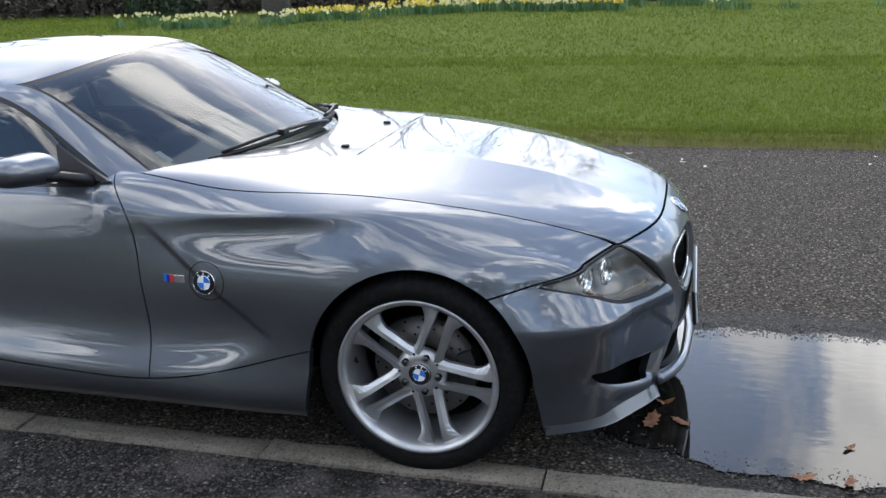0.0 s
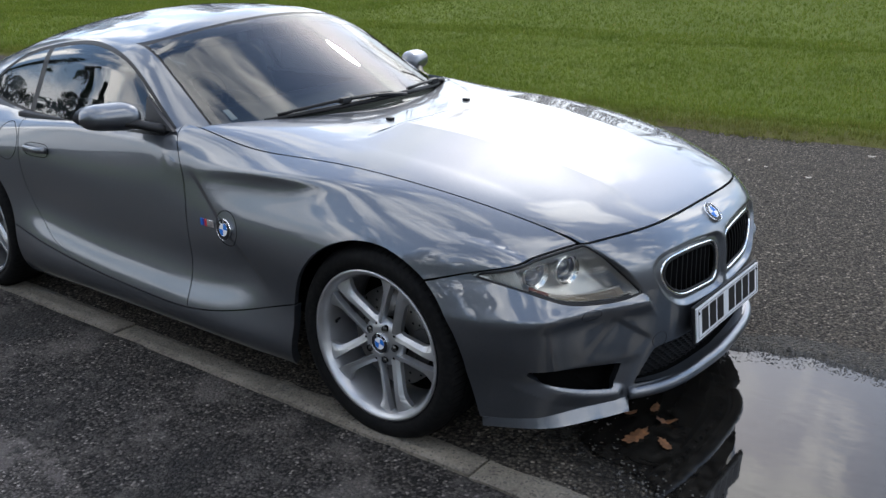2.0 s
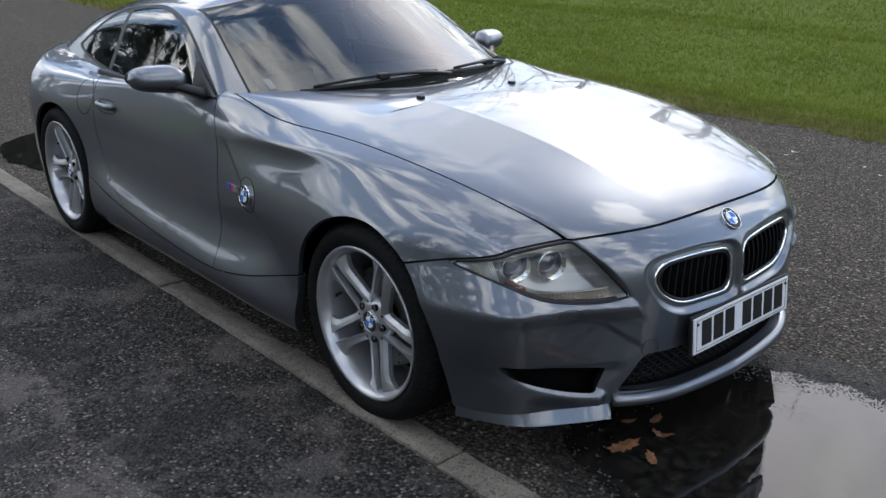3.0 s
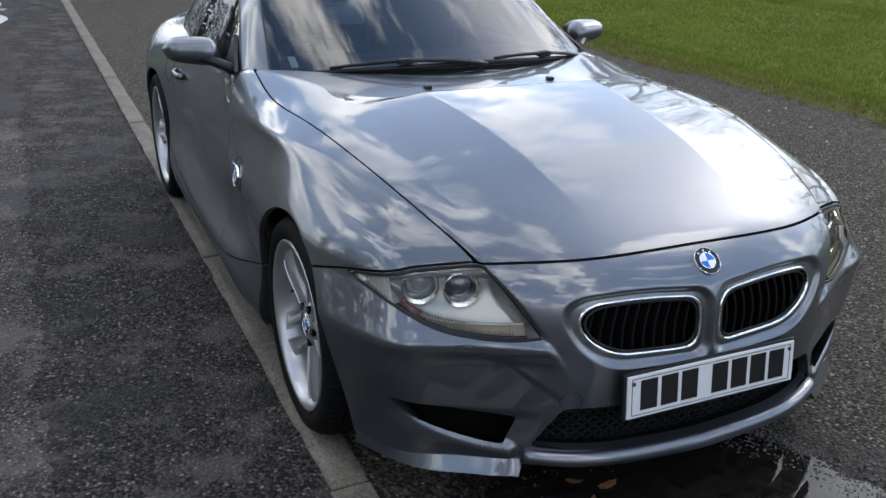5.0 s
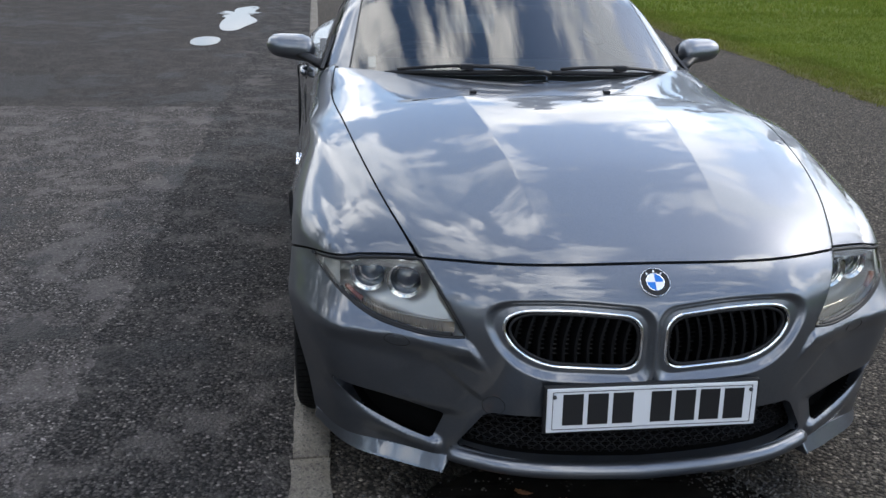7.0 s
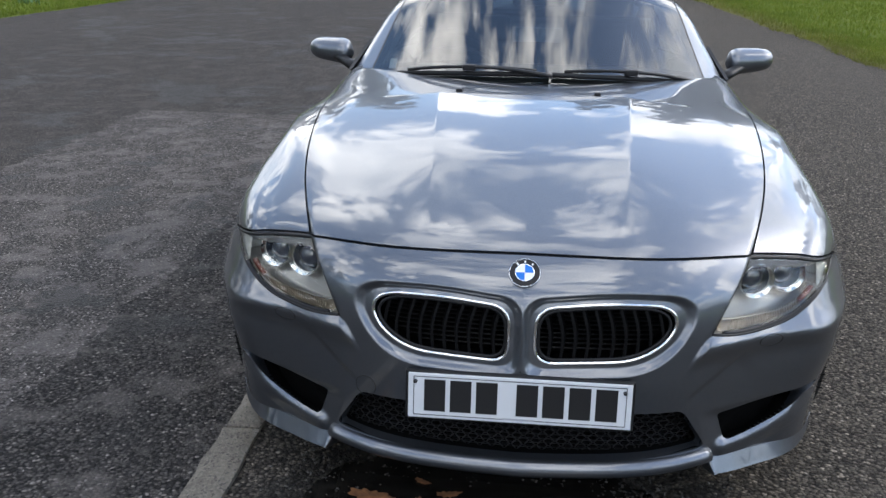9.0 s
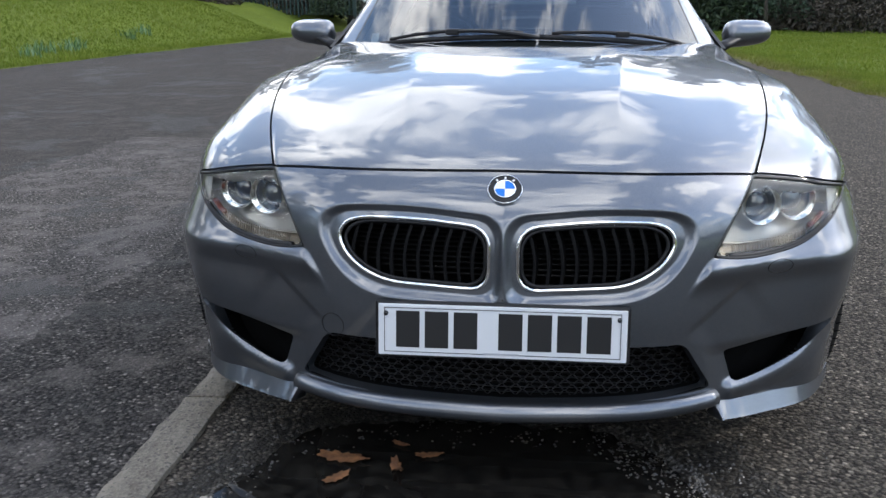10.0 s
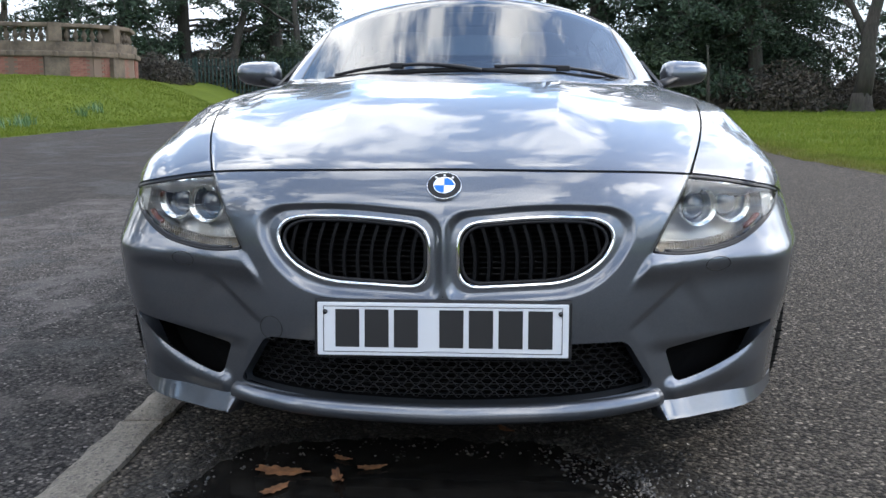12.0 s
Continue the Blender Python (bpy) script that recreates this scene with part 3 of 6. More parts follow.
# ---------------------------------------------------------------- nose: grilles, lamps, plate, badges
def on_skin(y, z, sink=0.0):
    x = skin_x(y, z)
    P = np.stack([x, np.asarray(y, float), np.asarray(z, float)], -1)
    N = gradient(body, P.reshape(-1, 3)).reshape(P.shape)
    return P - sink * N, N


def splitter_blade(s):
    """A flap under the bumper's corner: its face leans out towards a thin lower edge."""
    aa = np.linspace(0.468, 0.800, 34)
    top = 0.197 - 0.05 * (aa - 0.5)
    P, N = on_skin(s * aa, top)
    N[:, 2] = 0
    N = np.stack([np.convolve(np.pad(N[:, k], 8, "edge"), np.ones(17) / 17, "valid") for k in range(3)], -1)
    N /= np.linalg.norm(N, axis=1)[:, None]
    P[:, 0] = np.convolve(np.pad(P[:, 0], 4, "reflect", reflect_type="odd"), np.ones(9) / 9, "valid")
    out = (0.019 - 0.016 * step(0.60, 0.80, aa))[:, None]
    deep = (0.041 - 0.010 * step(0.62, 0.80, aa))[:, None] * np.array((0, 0, 1.0))
    lean = np.zeros((34, 3))
    lean[:, 1] = s * 0.010 * (1 - step(0.468, 0.49, aa))
    rows = [P - 0.030 * N, P + 0.0015 * N, P + (0.0015 + 0.85 * out) * N - 0.80 * deep + lean, P + (0.0015 + out) * N - 0.93 * deep + lean, P + (out - 0.002) * N - deep + lean, P - 0.030 * N - deep + lean]
    V, F, n = [], [], 34
    for k in range(6):
        o = len(V) * n
        V += [rows[k], rows[(k + 1) % 6]]
        F += [(o + i, o + i + 1, o + n + i + 1, o + n + i) for i in range(n - 1)]
    F += [tuple(2 * k * n for k in range(6)), tuple(2 * k * n + n - 1 for k in range(6))[::-1]]
    mesh_ob("splitter", np.concatenate(V), F, PAINT, car, "grey splitter flap under the bumper")


for s in (-1, 1):
    splitter_blade(s)
GRILLE = material("matt_black_grille", (0.004, 0.004, 0.0045), 0.6, Specular_IOR_Level=0.12)
for s in (-1, 1):
    ky, kz = outline(kidney, 0.18, 0.55, 110)
    P, N = on_skin(s * ky, kz, 0.0)
    grille = mesh_ob("kidney_grille", *tube(P - N * 0.003, 0.0052, 10, True), CHROME, car, "chrome-framed black kidney grille")
    # shallow tray behind the bars, near-black in place of the depth's shade
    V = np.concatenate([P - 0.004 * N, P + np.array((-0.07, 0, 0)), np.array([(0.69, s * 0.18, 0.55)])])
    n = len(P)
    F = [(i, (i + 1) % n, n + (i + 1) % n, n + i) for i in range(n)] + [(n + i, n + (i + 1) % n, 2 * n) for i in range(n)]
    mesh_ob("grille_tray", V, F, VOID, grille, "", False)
    # inner dark lip inside the chrome
    ly, lz = outline(kidney, 0.18, 0.55, 110, 0.008)
    Q, QN = on_skin(s * ly, lz, 0.006)
    mesh_ob("inner_lip", *tube(Q, 0.004, 6, True), BLACK, grille)
    for k in range(11):
        y0 = 0.052 + k * 0.0295
        zz = np.linspace(0.45, 0.64, 120)
        lean = (zz - 0.55) * -0.10 + 0.012 * np.sin((zz - 0.46) / 0.15 * math.pi)
        ins = kidney(y0 + lean, zz) > 0.004
        if ins.sum() < 4:
            continue
        zz = np.linspace(zz[ins][0], zz[ins][-1], 9)
        lean = (zz - 0.55) * -0.10 + 0.012 * np.sin((zz - 0.46) / 0.15 * math.pi)
        R, _ = on_skin(s * (y0 + lean), zz, 0.013)
        A, B = R.copy(), R + np.array((-0.035, s * 0.004, 0))
        w = np.array((0, 0.0036, 0))
        V = np.concatenate([A - w, A + w, B + w, B - w])
        m = len(R)
        F = []
        for i in range(m - 1):
            for a, b in ((0, 1), (1, 2), (2, 3), (3, 0)):
                F.append((a * m + i, b * m + i, b * m + i + 1, a * m + i + 1))
        mesh_ob("grille_bar", V, F, GRILLE, grille, "", False)
    for k in range(11):
        z0 = 0.486 + k * 0.0125
        yy = np.linspace(0.02, 0.40, 120)
        ins = kidney(yy, np.full(120, z0)) > 0.006
        if ins.sum() < 4:
            continue
        yy = np.linspace(yy[ins][0], yy[ins][-1], 7)
        R, _ = on_skin(s * yy, np.full(7, z0), 0.052)
        mesh_ob("grille_wire", *tube(R, 0.0022, 4), BLACK, grille, "", False)

# honeycomb in the lower opening
cells, r = [], 0.0105
for row in range(-1, 13):
    for col in range(-24, 25):
        cy, cz = (col + 0.5 * (row % 2)) * 0.031, 0.200 + row * 0.0125
        ring = [(cy + 0.0148 * math.cos(a) * 1.04, cz + 0.0078 * math.sin(a)) for a in np.arange(6) * math.pi / 3 + math.pi / 6 * 0]
        if all(lower_grille(np.array([abs(q[0])]), np.array([q[1]]))[0] > -0.012 for q in ring):
            cells.append(ring)
ys, zs = np.array(cells)[..., 0], np.array(cells)[..., 1]
xs = 0.735 - nose_back(np.abs(ys))
C = np.stack([xs, ys, zs], -1)
mid = C.mean(1, keepdims=True)
inner = mid + (C - mid) * 0.80
V = np.concatenate([C.reshape(-1, 3), inner.reshape(-1, 3), (inner + np.array((-0.015, 0, 0))).reshape(-1, 3)])
n, F = len(cells) * 6, []
for c in range(len(cells)):
    for i in range(6):
        a, b = c * 6 + i, c * 6 + (i + 1) % 6
        F += [(a, b, n + b, n + a), (n + a, n + b, 2 * n + b, 2 * n + a)]
tagged(mesh_ob("honeycomb", V, F, BLACK, car, "black honeycomb mesh in the lower intake", False), kind="stuff")
gy, gz = outline(lambda y, z: lower_grille(np.abs(y), z), 0.0, 0.27, 160, 0.0, 0.6)
P, N = on_skin(gy, gz)
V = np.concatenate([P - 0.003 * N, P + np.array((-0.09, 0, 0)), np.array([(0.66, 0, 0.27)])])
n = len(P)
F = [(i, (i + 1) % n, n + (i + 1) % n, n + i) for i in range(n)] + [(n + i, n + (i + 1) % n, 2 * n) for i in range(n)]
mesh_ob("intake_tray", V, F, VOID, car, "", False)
yy = np.linspace(-0.474, 0.474, 60)
lz = 0.1925 + 0.075 * yy ** 2
P, N = on_skin(yy, lz, 0.010)
mesh_ob("front_lip", *tube(P + np.array((0.015, 0, 0)), 0.0235 - 0.003 * np.abs(yy) / 0.474, 14), PAINT, car, "rounded grey lip below the lower intake")
for s in (-1, 1):
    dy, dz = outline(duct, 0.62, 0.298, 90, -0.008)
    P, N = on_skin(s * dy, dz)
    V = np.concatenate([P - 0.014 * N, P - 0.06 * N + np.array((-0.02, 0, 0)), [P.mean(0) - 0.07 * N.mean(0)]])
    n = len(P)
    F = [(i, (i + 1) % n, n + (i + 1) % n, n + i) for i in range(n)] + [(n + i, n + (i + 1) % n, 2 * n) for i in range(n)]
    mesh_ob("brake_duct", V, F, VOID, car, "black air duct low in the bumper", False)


def groove(fn_pts, mat=VOID, width=0.0011, name="cap_groove"):
    mesh_ob(name, *tube(fn_pts, width, 6, True), mat, car)


def headlight(s):
    lens = panel("headlight", BODY, [side(s), lambda x, y, z: x - 0.2, lambda x, y, z: lamp(np.abs(y), z) - 0.004], LENS, car, "clear headlight with two projector lamps", 0.004, -0.001)
    lens.visible_shadow = False
    V, N, F = BODY
    for fld in (side(s), lambda x, y, z: x - 0.2, lambda x, y, z: lamp(np.abs(y), z) + 0.002):
        V, N, F = clip(V, N, F, fld)
    V, N, F = tidy(V, N, F)
    depth = 0.006 + 0.060 * step(0.0, 0.028, lamp(np.abs(V[:, 1]), V[:, 2]))
    V = V - N * depth[:, None] + np.array((-0.02, 0, 0)) * (depth[:, None] > 0.03)
    mesh_ob("lamp_housing", V, F, LAMPDARK, lens, "dark lamp housing")
    # gasket round the lens
    ly, lz = outline(lamp, 0.60, 0.60, 140, 0.0)
    P, N = on_skin(s * ly, lz, 0.003)
    mesh_ob("lamp_gasket", *tube(P, 0.0042, 6, True), BLACK, lens)
    for cy, cz, r in ((0.656, 0.614, 0.041), (0.568, 0.611, 0.040)):
        x = float(skin_x(np.array([s * cy]), np.array([cz]))[0]) - 0.068
        prof = [(r * 1.10, 0.022), (r * 1.17, 0.020), (r * 1.12, 0.0), (r * 1.02, 0.012), (r * 0.96, 0.006), (r * 0.80, -0.010), (r * 0.78, -0.02)]
        Vr, Fr = lathe(prof, 40, "x")
        t = np.array(Matrix.Rotation(s * -0.30 * -1, 3, "Z"))
        ring = mesh_ob("projector", Vr @ t.T + np.array((x, s * cy, cz)), Fr, CHROME, lens, "silver projector bowl")
        ball = [(0.0001, 0.008), (r * 0.25, 0.0065), (r * 0.5, 0.003), (r * 0.7, -0.004), (r * 0.80, -0.012)]
        Vb, Fb = lathe(ball[::-1], 32, "x")
        mesh_ob("projector_lens", Vb @ t.T + np.array((x, s * cy, cz)), Fb, BULB, ring, "dark glass projector lens")
    # bright sweep below the projectors and the ribbed side indicator
    yy = np.linspace(0.475, 0.735, 26)
    P, N = on_skin(s * yy, lamp_low(yy) + 0.024 + 0.010 * np.cos((yy - 0.48) * 9), 0.030)
    mesh_ob("lamp_trim", *tube(P, 0.0042, 6, False, 0.5), LAMPGREY, lens)
    P2, N2 = on_skin(s * yy, lamp_low(yy) + 0.012, 0.024)
    V = np.concatenate([P2 - N2 * 0.002, P - N * 0.006])
    m = len(yy)
    mesh_ob("lower_reflector", V, [(i, i + 1, m + i + 1, m + i) for i in range(m - 1)], RIBBED, lens, "ribbed smoky strip", False)
    for i in range(30):
        y0 = 0.500 + i * 0.0065
        Q, _ = on_skin(np.full(2, s * y0), lamp_low(np.array([y0, y0])) + np.array((0.012, 0.030)), 0.021)
        mesh_ob("strip_rib", *tube(Q, 0.0017, 5), RIBBED, lens)
    Q, _ = on_skin(s * yy, lamp_low(yy) + 0.005, 0.006)
    mesh_ob("lamp_shroud", *tube(Q, 0.007, 6), BLACK, lens)
    for i in range(12):
        y0 = 0.742 + i * 0.0036
        z0, z1 = float(lamp_low(np.array([y0]))[0]) + 0.008, float(hood_line(np.array([y0]))[0]) - 0.013
        if z1 - z0 > 0.008:
            Q, _ = on_skin(np.full(2, s * y0), np.array([z0, z1]), 0.012)
            mesh_ob("indicator_rib", *tube(Q, 0.0016, 6), LAMPCLEAR, lens)
    Q, _ = on_skin(s * np.linspace(0.685, 0.725, 5), lamp_low(np.linspace(0.685, 0.725, 5)) + 0.022, 0.018)
    mesh_ob("side_reflector", *tube(Q, 0.008, 6, False, 0.7), AMBER, lens, "small amber side reflector")


RIBBED = material("smoky_ribbed_plastic", (0.24, 0.20, 0.15), 0.3, 0.2)
BULB = material("projector_lens_glass", (0.05, 0.06, 0.085), 0.04, 0.0, Coat_Weight=1.0, Specular_IOR_Level=1.0)
LAMPCLEAR = material("ribbed_clear_plastic", (0.72, 0.72, 0.70), 0.2, 0.0)
for s in (-1, 1):
    headlight(s)
    # headlight washer cap
    th = np.linspace(0, 2 * np.pi, 40, endpoint=False)
    P, N = on_skin(s * (0.600 + 0.030 * np.cos(th)), 0.497 + 0.016 * np.sin(th), -0.0002)
    groove(P, BLACK, 0.0009, "washer_cap")
P, N = on_skin(-0.374 + 0.026 * np.cos(th), 0.367 + 0.026 * np.sin(th), -0.0002)
groove(P, BLACK, 0.0008, "tow_cap")


def roundel(name, centre, normal, r, up=(0, 0, 1), parent=car):
    """A round enamel badge: chrome rim, black band, quarters in blue and white."""
    n = Vector(normal).normalized()
    u = Vector(up)
    u = (u - n * u.dot(n)).normalized()
    v = n.cross(u)
    M = np.array((v, u, n)).T

    def place(pts):
        return np.asarray(pts) @ M.T + np.array(centre)
    base = mesh_ob(name, place(lathe([(r, -0.004), (r, 0.002), (r * 0.985, 0.0042), (r * 0.965, 0.0038), (r * 0.965, 0.002)], 48, "z")[0]), lathe([(1, 0)] * 5, 48, "z")[1], CHROME, parent, "round badge with blue and white quarters")
    disc = lathe([(r * 0.965, 0.0022), (r * 0.7, 0.0030), (r * 0.58, 0.0032), (0.0001, 0.0034)], 48, "z")
    mesh_ob("badge_band", place(disc[0]), disc[1], BLACK, base)
    ring = lathe([(r * 0.60, 0.0030), (r * 0.62, 0.0042), (r * 0.57, 0.0042), (r * 0.56, 0.0034)], 48, "z")
    mesh_ob("badge_ring", place(ring[0]), ring[1], CHROME, base)
    for q in range(4):
        a = np.linspace(q * math.pi / 2, (q + 1) * math.pi / 2, 9)
        pts = [(0, 0, 0.0042)] + [(r * 0.57 * math.cos(t), r * 0.57 * math.sin(t), 0.0040) for t in a]
        mesh_ob("badge_quarter", place(pts), [(0, i, i + 1) for i in range(1, 9)], BLUE if q % 2 else WHITE, base, "", False)
    for a in (52, 90, 128):
        t = radians(a)
        b = box_bm((r * 0.11, r * 0.15, 0.001), (0, 0, 0))
        bmesh.ops.transform(b, matrix=Matrix.Translation(centre) @ Matrix(M.tolist()).to_4x4() @ Matrix.Translation((r * 0.77 * math.cos(t), r * 0.77 * math.sin(t), 0.0034)) @ Matrix.Rotation(t - math.pi / 2, 4, "Z"), verts=b.verts)
        part("badge_mark", b, WHITE, base)
    return base


c, n = on_skin(np.array([0.0]), np.array([0.672]))
roundel("bonnet_badge", c[0] + n[0] * 0.003, n[0], 0.0365)


def side_skin(x, z, s):
    """A place on the body side, with its normal."""
    x, z = np.asarray(x, float), np.asarray(z, float)
    lo, hi = np.full(x.shape, 0.3), np.full(x.shape, 1.1)
    for _ in range(26):
        mid = (lo + hi) / 2
        ins = body(x, s * mid, z) < 0
        lo, hi = np.where(ins, mid, lo), np.where(ins, hi, mid)
    P = np.stack([x, s * (lo + hi) / 2, z], -1)
    return P, gradient(body, P)


for s in (-1, 1):
    c, n = side_skin(np.array([-0.673]), np.array([0.603]), s)
    roundel("side_badge", c[0] + n[0] * 0.006, (0.1 * n[0][0], s, 0.10), 0.038)
    t = np.linspace(0, 2 * np.pi, 48, endpoint=False)
    P, N = side_skin(-0.673 + 0.063 * np.cos(t), 0.603 + 0.063 * np.sin(t), s)
    mesh_ob("side_badge_groove", *tube(P, 0.0013, 6, True), VOID, car)
    for k, (w, m) in enumerate(((0.011, BLUE), (0.011, NAVY), (0.013, RED), (0.038, CHROME))):
        x0 = -0.822 + (0, 0.012, 0.024, 0.051)[k]
        c, n = side_skin(np.array([x0]), np.array([0.603]), s)
        b = box_bm((w, 0.004, 0.026), tuple(c[0] + n[0] * 0.001), 0.001, Matrix.Rotation(0.0, 4, "Z"))
        if k < 3:
            bmesh.ops.transform(b, matrix=Matrix.Translation(c[0]) @ Matrix.Shear("XZ", 4, (0.0, 0.0)) @ Matrix.Translation(-c[0]), verts=b.verts)
        part("wing_emblem", b, m, car)
    # door handle, with its recess
    c, n = side_skin(np.array([-1.935]), np.array([0.735]), s)
    tt = np.linspace(0, 2 * np.pi, 40, endpoint=False)
    P, N = side_skin(-1.935 + 0.085 * np.sign(np.cos(tt)) * np.abs(np.cos(tt)) ** 0.5, 0.735 + 0.028 * np.sign(np.sin(tt)) * np.abs(np.sin(tt)) ** 0.6, s)
    h = mesh_ob("door_handle", *tube([(x, s * (abs(c[0][1]) + 0.004 + 0.022 * (1 - ((x + 1.935) / 0.085) ** 4)), 0.742) for x in np.linspace(-2.018, -1.852, 15)], 0.011, 8, False, 1.3), PAINT, car, "grey pull handle")
    mesh_ob("handle_recess", *tube(P, 0.0016, 6, True), VOID, h)
    if s < 0:
        P, N = side_skin(-2.165 + 0.078 * np.cos(t), 0.752 + 0.080 * np.sin(t), s)
        mesh_ob("fuel_flap_groove", *tube(P, 0.0014, 6, True), VOID, car)


def number_plate():
    base = part("number_plate", box_bm((0.006, 0.520, 0.111), (0, 0, 0), 0.0025), PLATE, car, "white number plate with black characters")
    base.matrix_basis = pose(0.812, 0, 0.3845, 0, -5, 0)
    part("plate_surround", box_bm((0.012, 0.535, 0.124), (-0.008, 0, 0), 0.006), BLACK, base)
    for a, b, c, d in ((0.0, 0.0475, 0.494, 0.0014), (0.0, -0.0475, 0.494, 0.0014)):
        part("plate_line", box_bm((0.001, c, d), (0.0034, a, b)), CHAR, base)
    for y in (-0.2465, 0.2465):
        part("plate_line", box_bm((0.001, 0.0014, 0.0945), (0.0034, y, 0)), CHAR, base)
    y = -0.222
    for k, w in enumerate((0.050, 0.050, 0.050, None, 0.050, 0.050, 0.050, 0.050)):
        if w is None:
            y += 0.033
            continue
        part("plate_bar", box_bm((0.0012, w, 0.079), (0.0035, y + w / 2, 0.002), 0.0004, None, 1), CHAR, base)
        y += w + 0.011
    part("plate_bar", box_bm((0.0012, 0.075, 0.004), (0.0035, 0.0, -0.0465)), material("grey_print", (0.35, 0.36, 0.38), 0.5), base)
    for y in (-0.243, 0.243):
        v, f = lathe([(0.005, 0.003), (0.005, 0.006), (0.0001, 0.007)], 12, "x")
        mesh_ob("plate_screw", v + np.array((0, y, 0.036)), f, IRON, base)


number_plate()


# ---------------------------------------------------------------- wheels
def wheel():
    """A wheel with its axle along y; the outer face looks to -y."""
    root = new("wheel")
    root.parent = car
    W, R, RR = 0.105, 0.329, 0.252
    prof = [(0.235, -W + 0.012), (RR, -W + 0.004), (RR + 0.012, -W - 0.006), (0.285, -W - 0.012), (0.308, -W - 0.004), (0.320, -W + 0.014), (0.3265, -W + 0.03), (R, -0.05), (R, 0.05), (0.32, W - 0.014), (0.285, W + 0.012), (RR, W)]
    V, F = lathe(prof, 96)
    tyre = mesh_ob("tyre", V, F, RUBBER, root, "worn black tyre")
    for y in (-0.056, -0.018, 0.02, 0.056):
        V, F = lathe([(R + 0.0006, y - 0.004), (R - 0.0005, y - 0.0035), (R - 0.0005, y + 0.0035), (R + 0.0006, y + 0.004)], 72)
        mesh_ob("tread_groove", V, F, VOID, tyre)
    blocks = []
    for k in range(84):
        a = 2 * math.pi * k / 84
        for y0, y1, tw in ((-0.108, -0.060, 0.02), (0.024, 0.052, -0.02)):
            q = []
            for yy, da in ((y0, 0), (y1, tw)):
                for d in (-0.0045, 0.0045):
                    rr = R + 0.0012 if yy > -0.07 else 0.3215
                    q.append((rr * math.cos(a + da + d), yy, rr * math.sin(a + da + d)))
            blocks.append((np.array(q), [(0, 1, 3, 2)]))
    tagged(mesh_ob("tread_cut", *merge(*blocks), VOID, tyre, "", False), kind="stuff")
    lip = [(RR - 0.004, -W + 0.016), (RR - 0.001, -W + 0.002), (RR + 0.003, -W - 0.004), (RR - 0.004, -W - 0.006), (RR - 0.012, -W + 0.0), (RR - 0.020, -W + 0.012), (RR - 0.026, -W + 0.04), (0.218, -0.02), (0.214, 0.04), (0.23, 0.095), (0.235, 0.1)]
    V, F = lathe(lip, 96)
    rim = mesh_ob("rim", V, F, ALLOY, root, "silver alloy rim with paired spokes")
    hub = [(0.036, -0.074), (0.044, -0.076), (0.062, -0.070), (0.080, -0.060), (0.082, -0.045), (0.070, -0.03)]
    V, F = lathe(hub, 60)
    mesh_ob("hub", V, F, ALLOY, rim)
    for k in range(5):
        ang = radians(140 - 72 * k)
        for sgn in (-1, 1):
            rr = np.linspace(0.055, 0.243, 12)
            off = sgn * (0.029 - (rr - 0.055) / 0.183 * 0.0085)
            half = 0.019 + 0.005 * (1 - step(0.055, 0.09, rr)) + 0.003 * step(0.08, 0.16, rr) + 0.052 * step(0.150, 0.250, rr) ** 2
            ridge = -0.070 - 0.010 * np.sin((rr - 0.055) / 0.183 * math.pi * 0.9) - 0.014 * step(0.10, 0.235, rr)
            Vs = []
            for r0, o, h, yv in zip(rr, off, half, ridge):
                inn, out = o - sgn * 0.007, o + sgn * h
                for t, yy in ((inn, yv + 0.022), (inn + sgn * 0.002, yv + 0.003), (o - sgn * 0.004, yv), (o + sgn * 0.4 * h, yv + 0.004), (out, yv + 0.014), (out, yv + 0.030)):
                    ca, sa = math.cos(ang), math.sin(ang)
                    Vs.append((r0 * ca - t * sa, yy, r0 * sa + t * ca))
            Fs = [(i * 6 + a, i * 6 + (a + 1) % 6, (i + 1) * 6 + (a + 1) % 6, (i + 1) * 6 + a) for i in range(11) for a in range(6)] + [tuple(range(6)), tuple(66 + a for a in range(6))]
            mesh_ob("spoke", Vs, Fs, ALLOY, rim, "", False)
        V, F = lathe([(0.0115, 0.0), (0.0115, 0.012), (0.0001, 0.012)], 18)
        mesh_ob("bolt_hole", V + np.array((0.057 * math.cos(ang), -0.0775, 0.057 * math.sin(ang))), F, VOID, rim)
        V, F = lathe([(0.0001, -0.0805), (0.008, -0.0805), (0.009, -0.072)], 6)
        mesh_ob("wheel_bolt", V + np.array((0.057 * math.cos(ang), 0.004, 0.057 * math.sin(ang))), F, STEEL, rim)
        a2 = ang + radians(36)
        V, F = lathe([(0.0045, -0.0785), (0.0001, -0.0785)], 10)
        mesh_ob("hub_hole", V + np.array((0.066 * math.cos(a2), 0.006, 0.066 * math.sin(a2))), F, VOID, rim)
    roundel("centre_cap", (0, -0.077, 0), (0, -1, 0), 0.034, (math.sin(0.3), 0, math.cos(0.3)), root)
    v, f = tube([(-0.222, -0.03, 0.018), (-0.214, -0.055, 0.018), (-0.206, -0.062, 0.018)], 0.0045, 8)
    mesh_ob("valve", v, f, BLACK, rim)
    V, F = lathe([(0.07, -0.012), (0.165, -0.012), (0.165, 0.014), (0.07, 0.014)], 64)
    disc = mesh_ob("brake_disc", V, F, STEEL, root, "drilled steel brake disc")
    holes = []
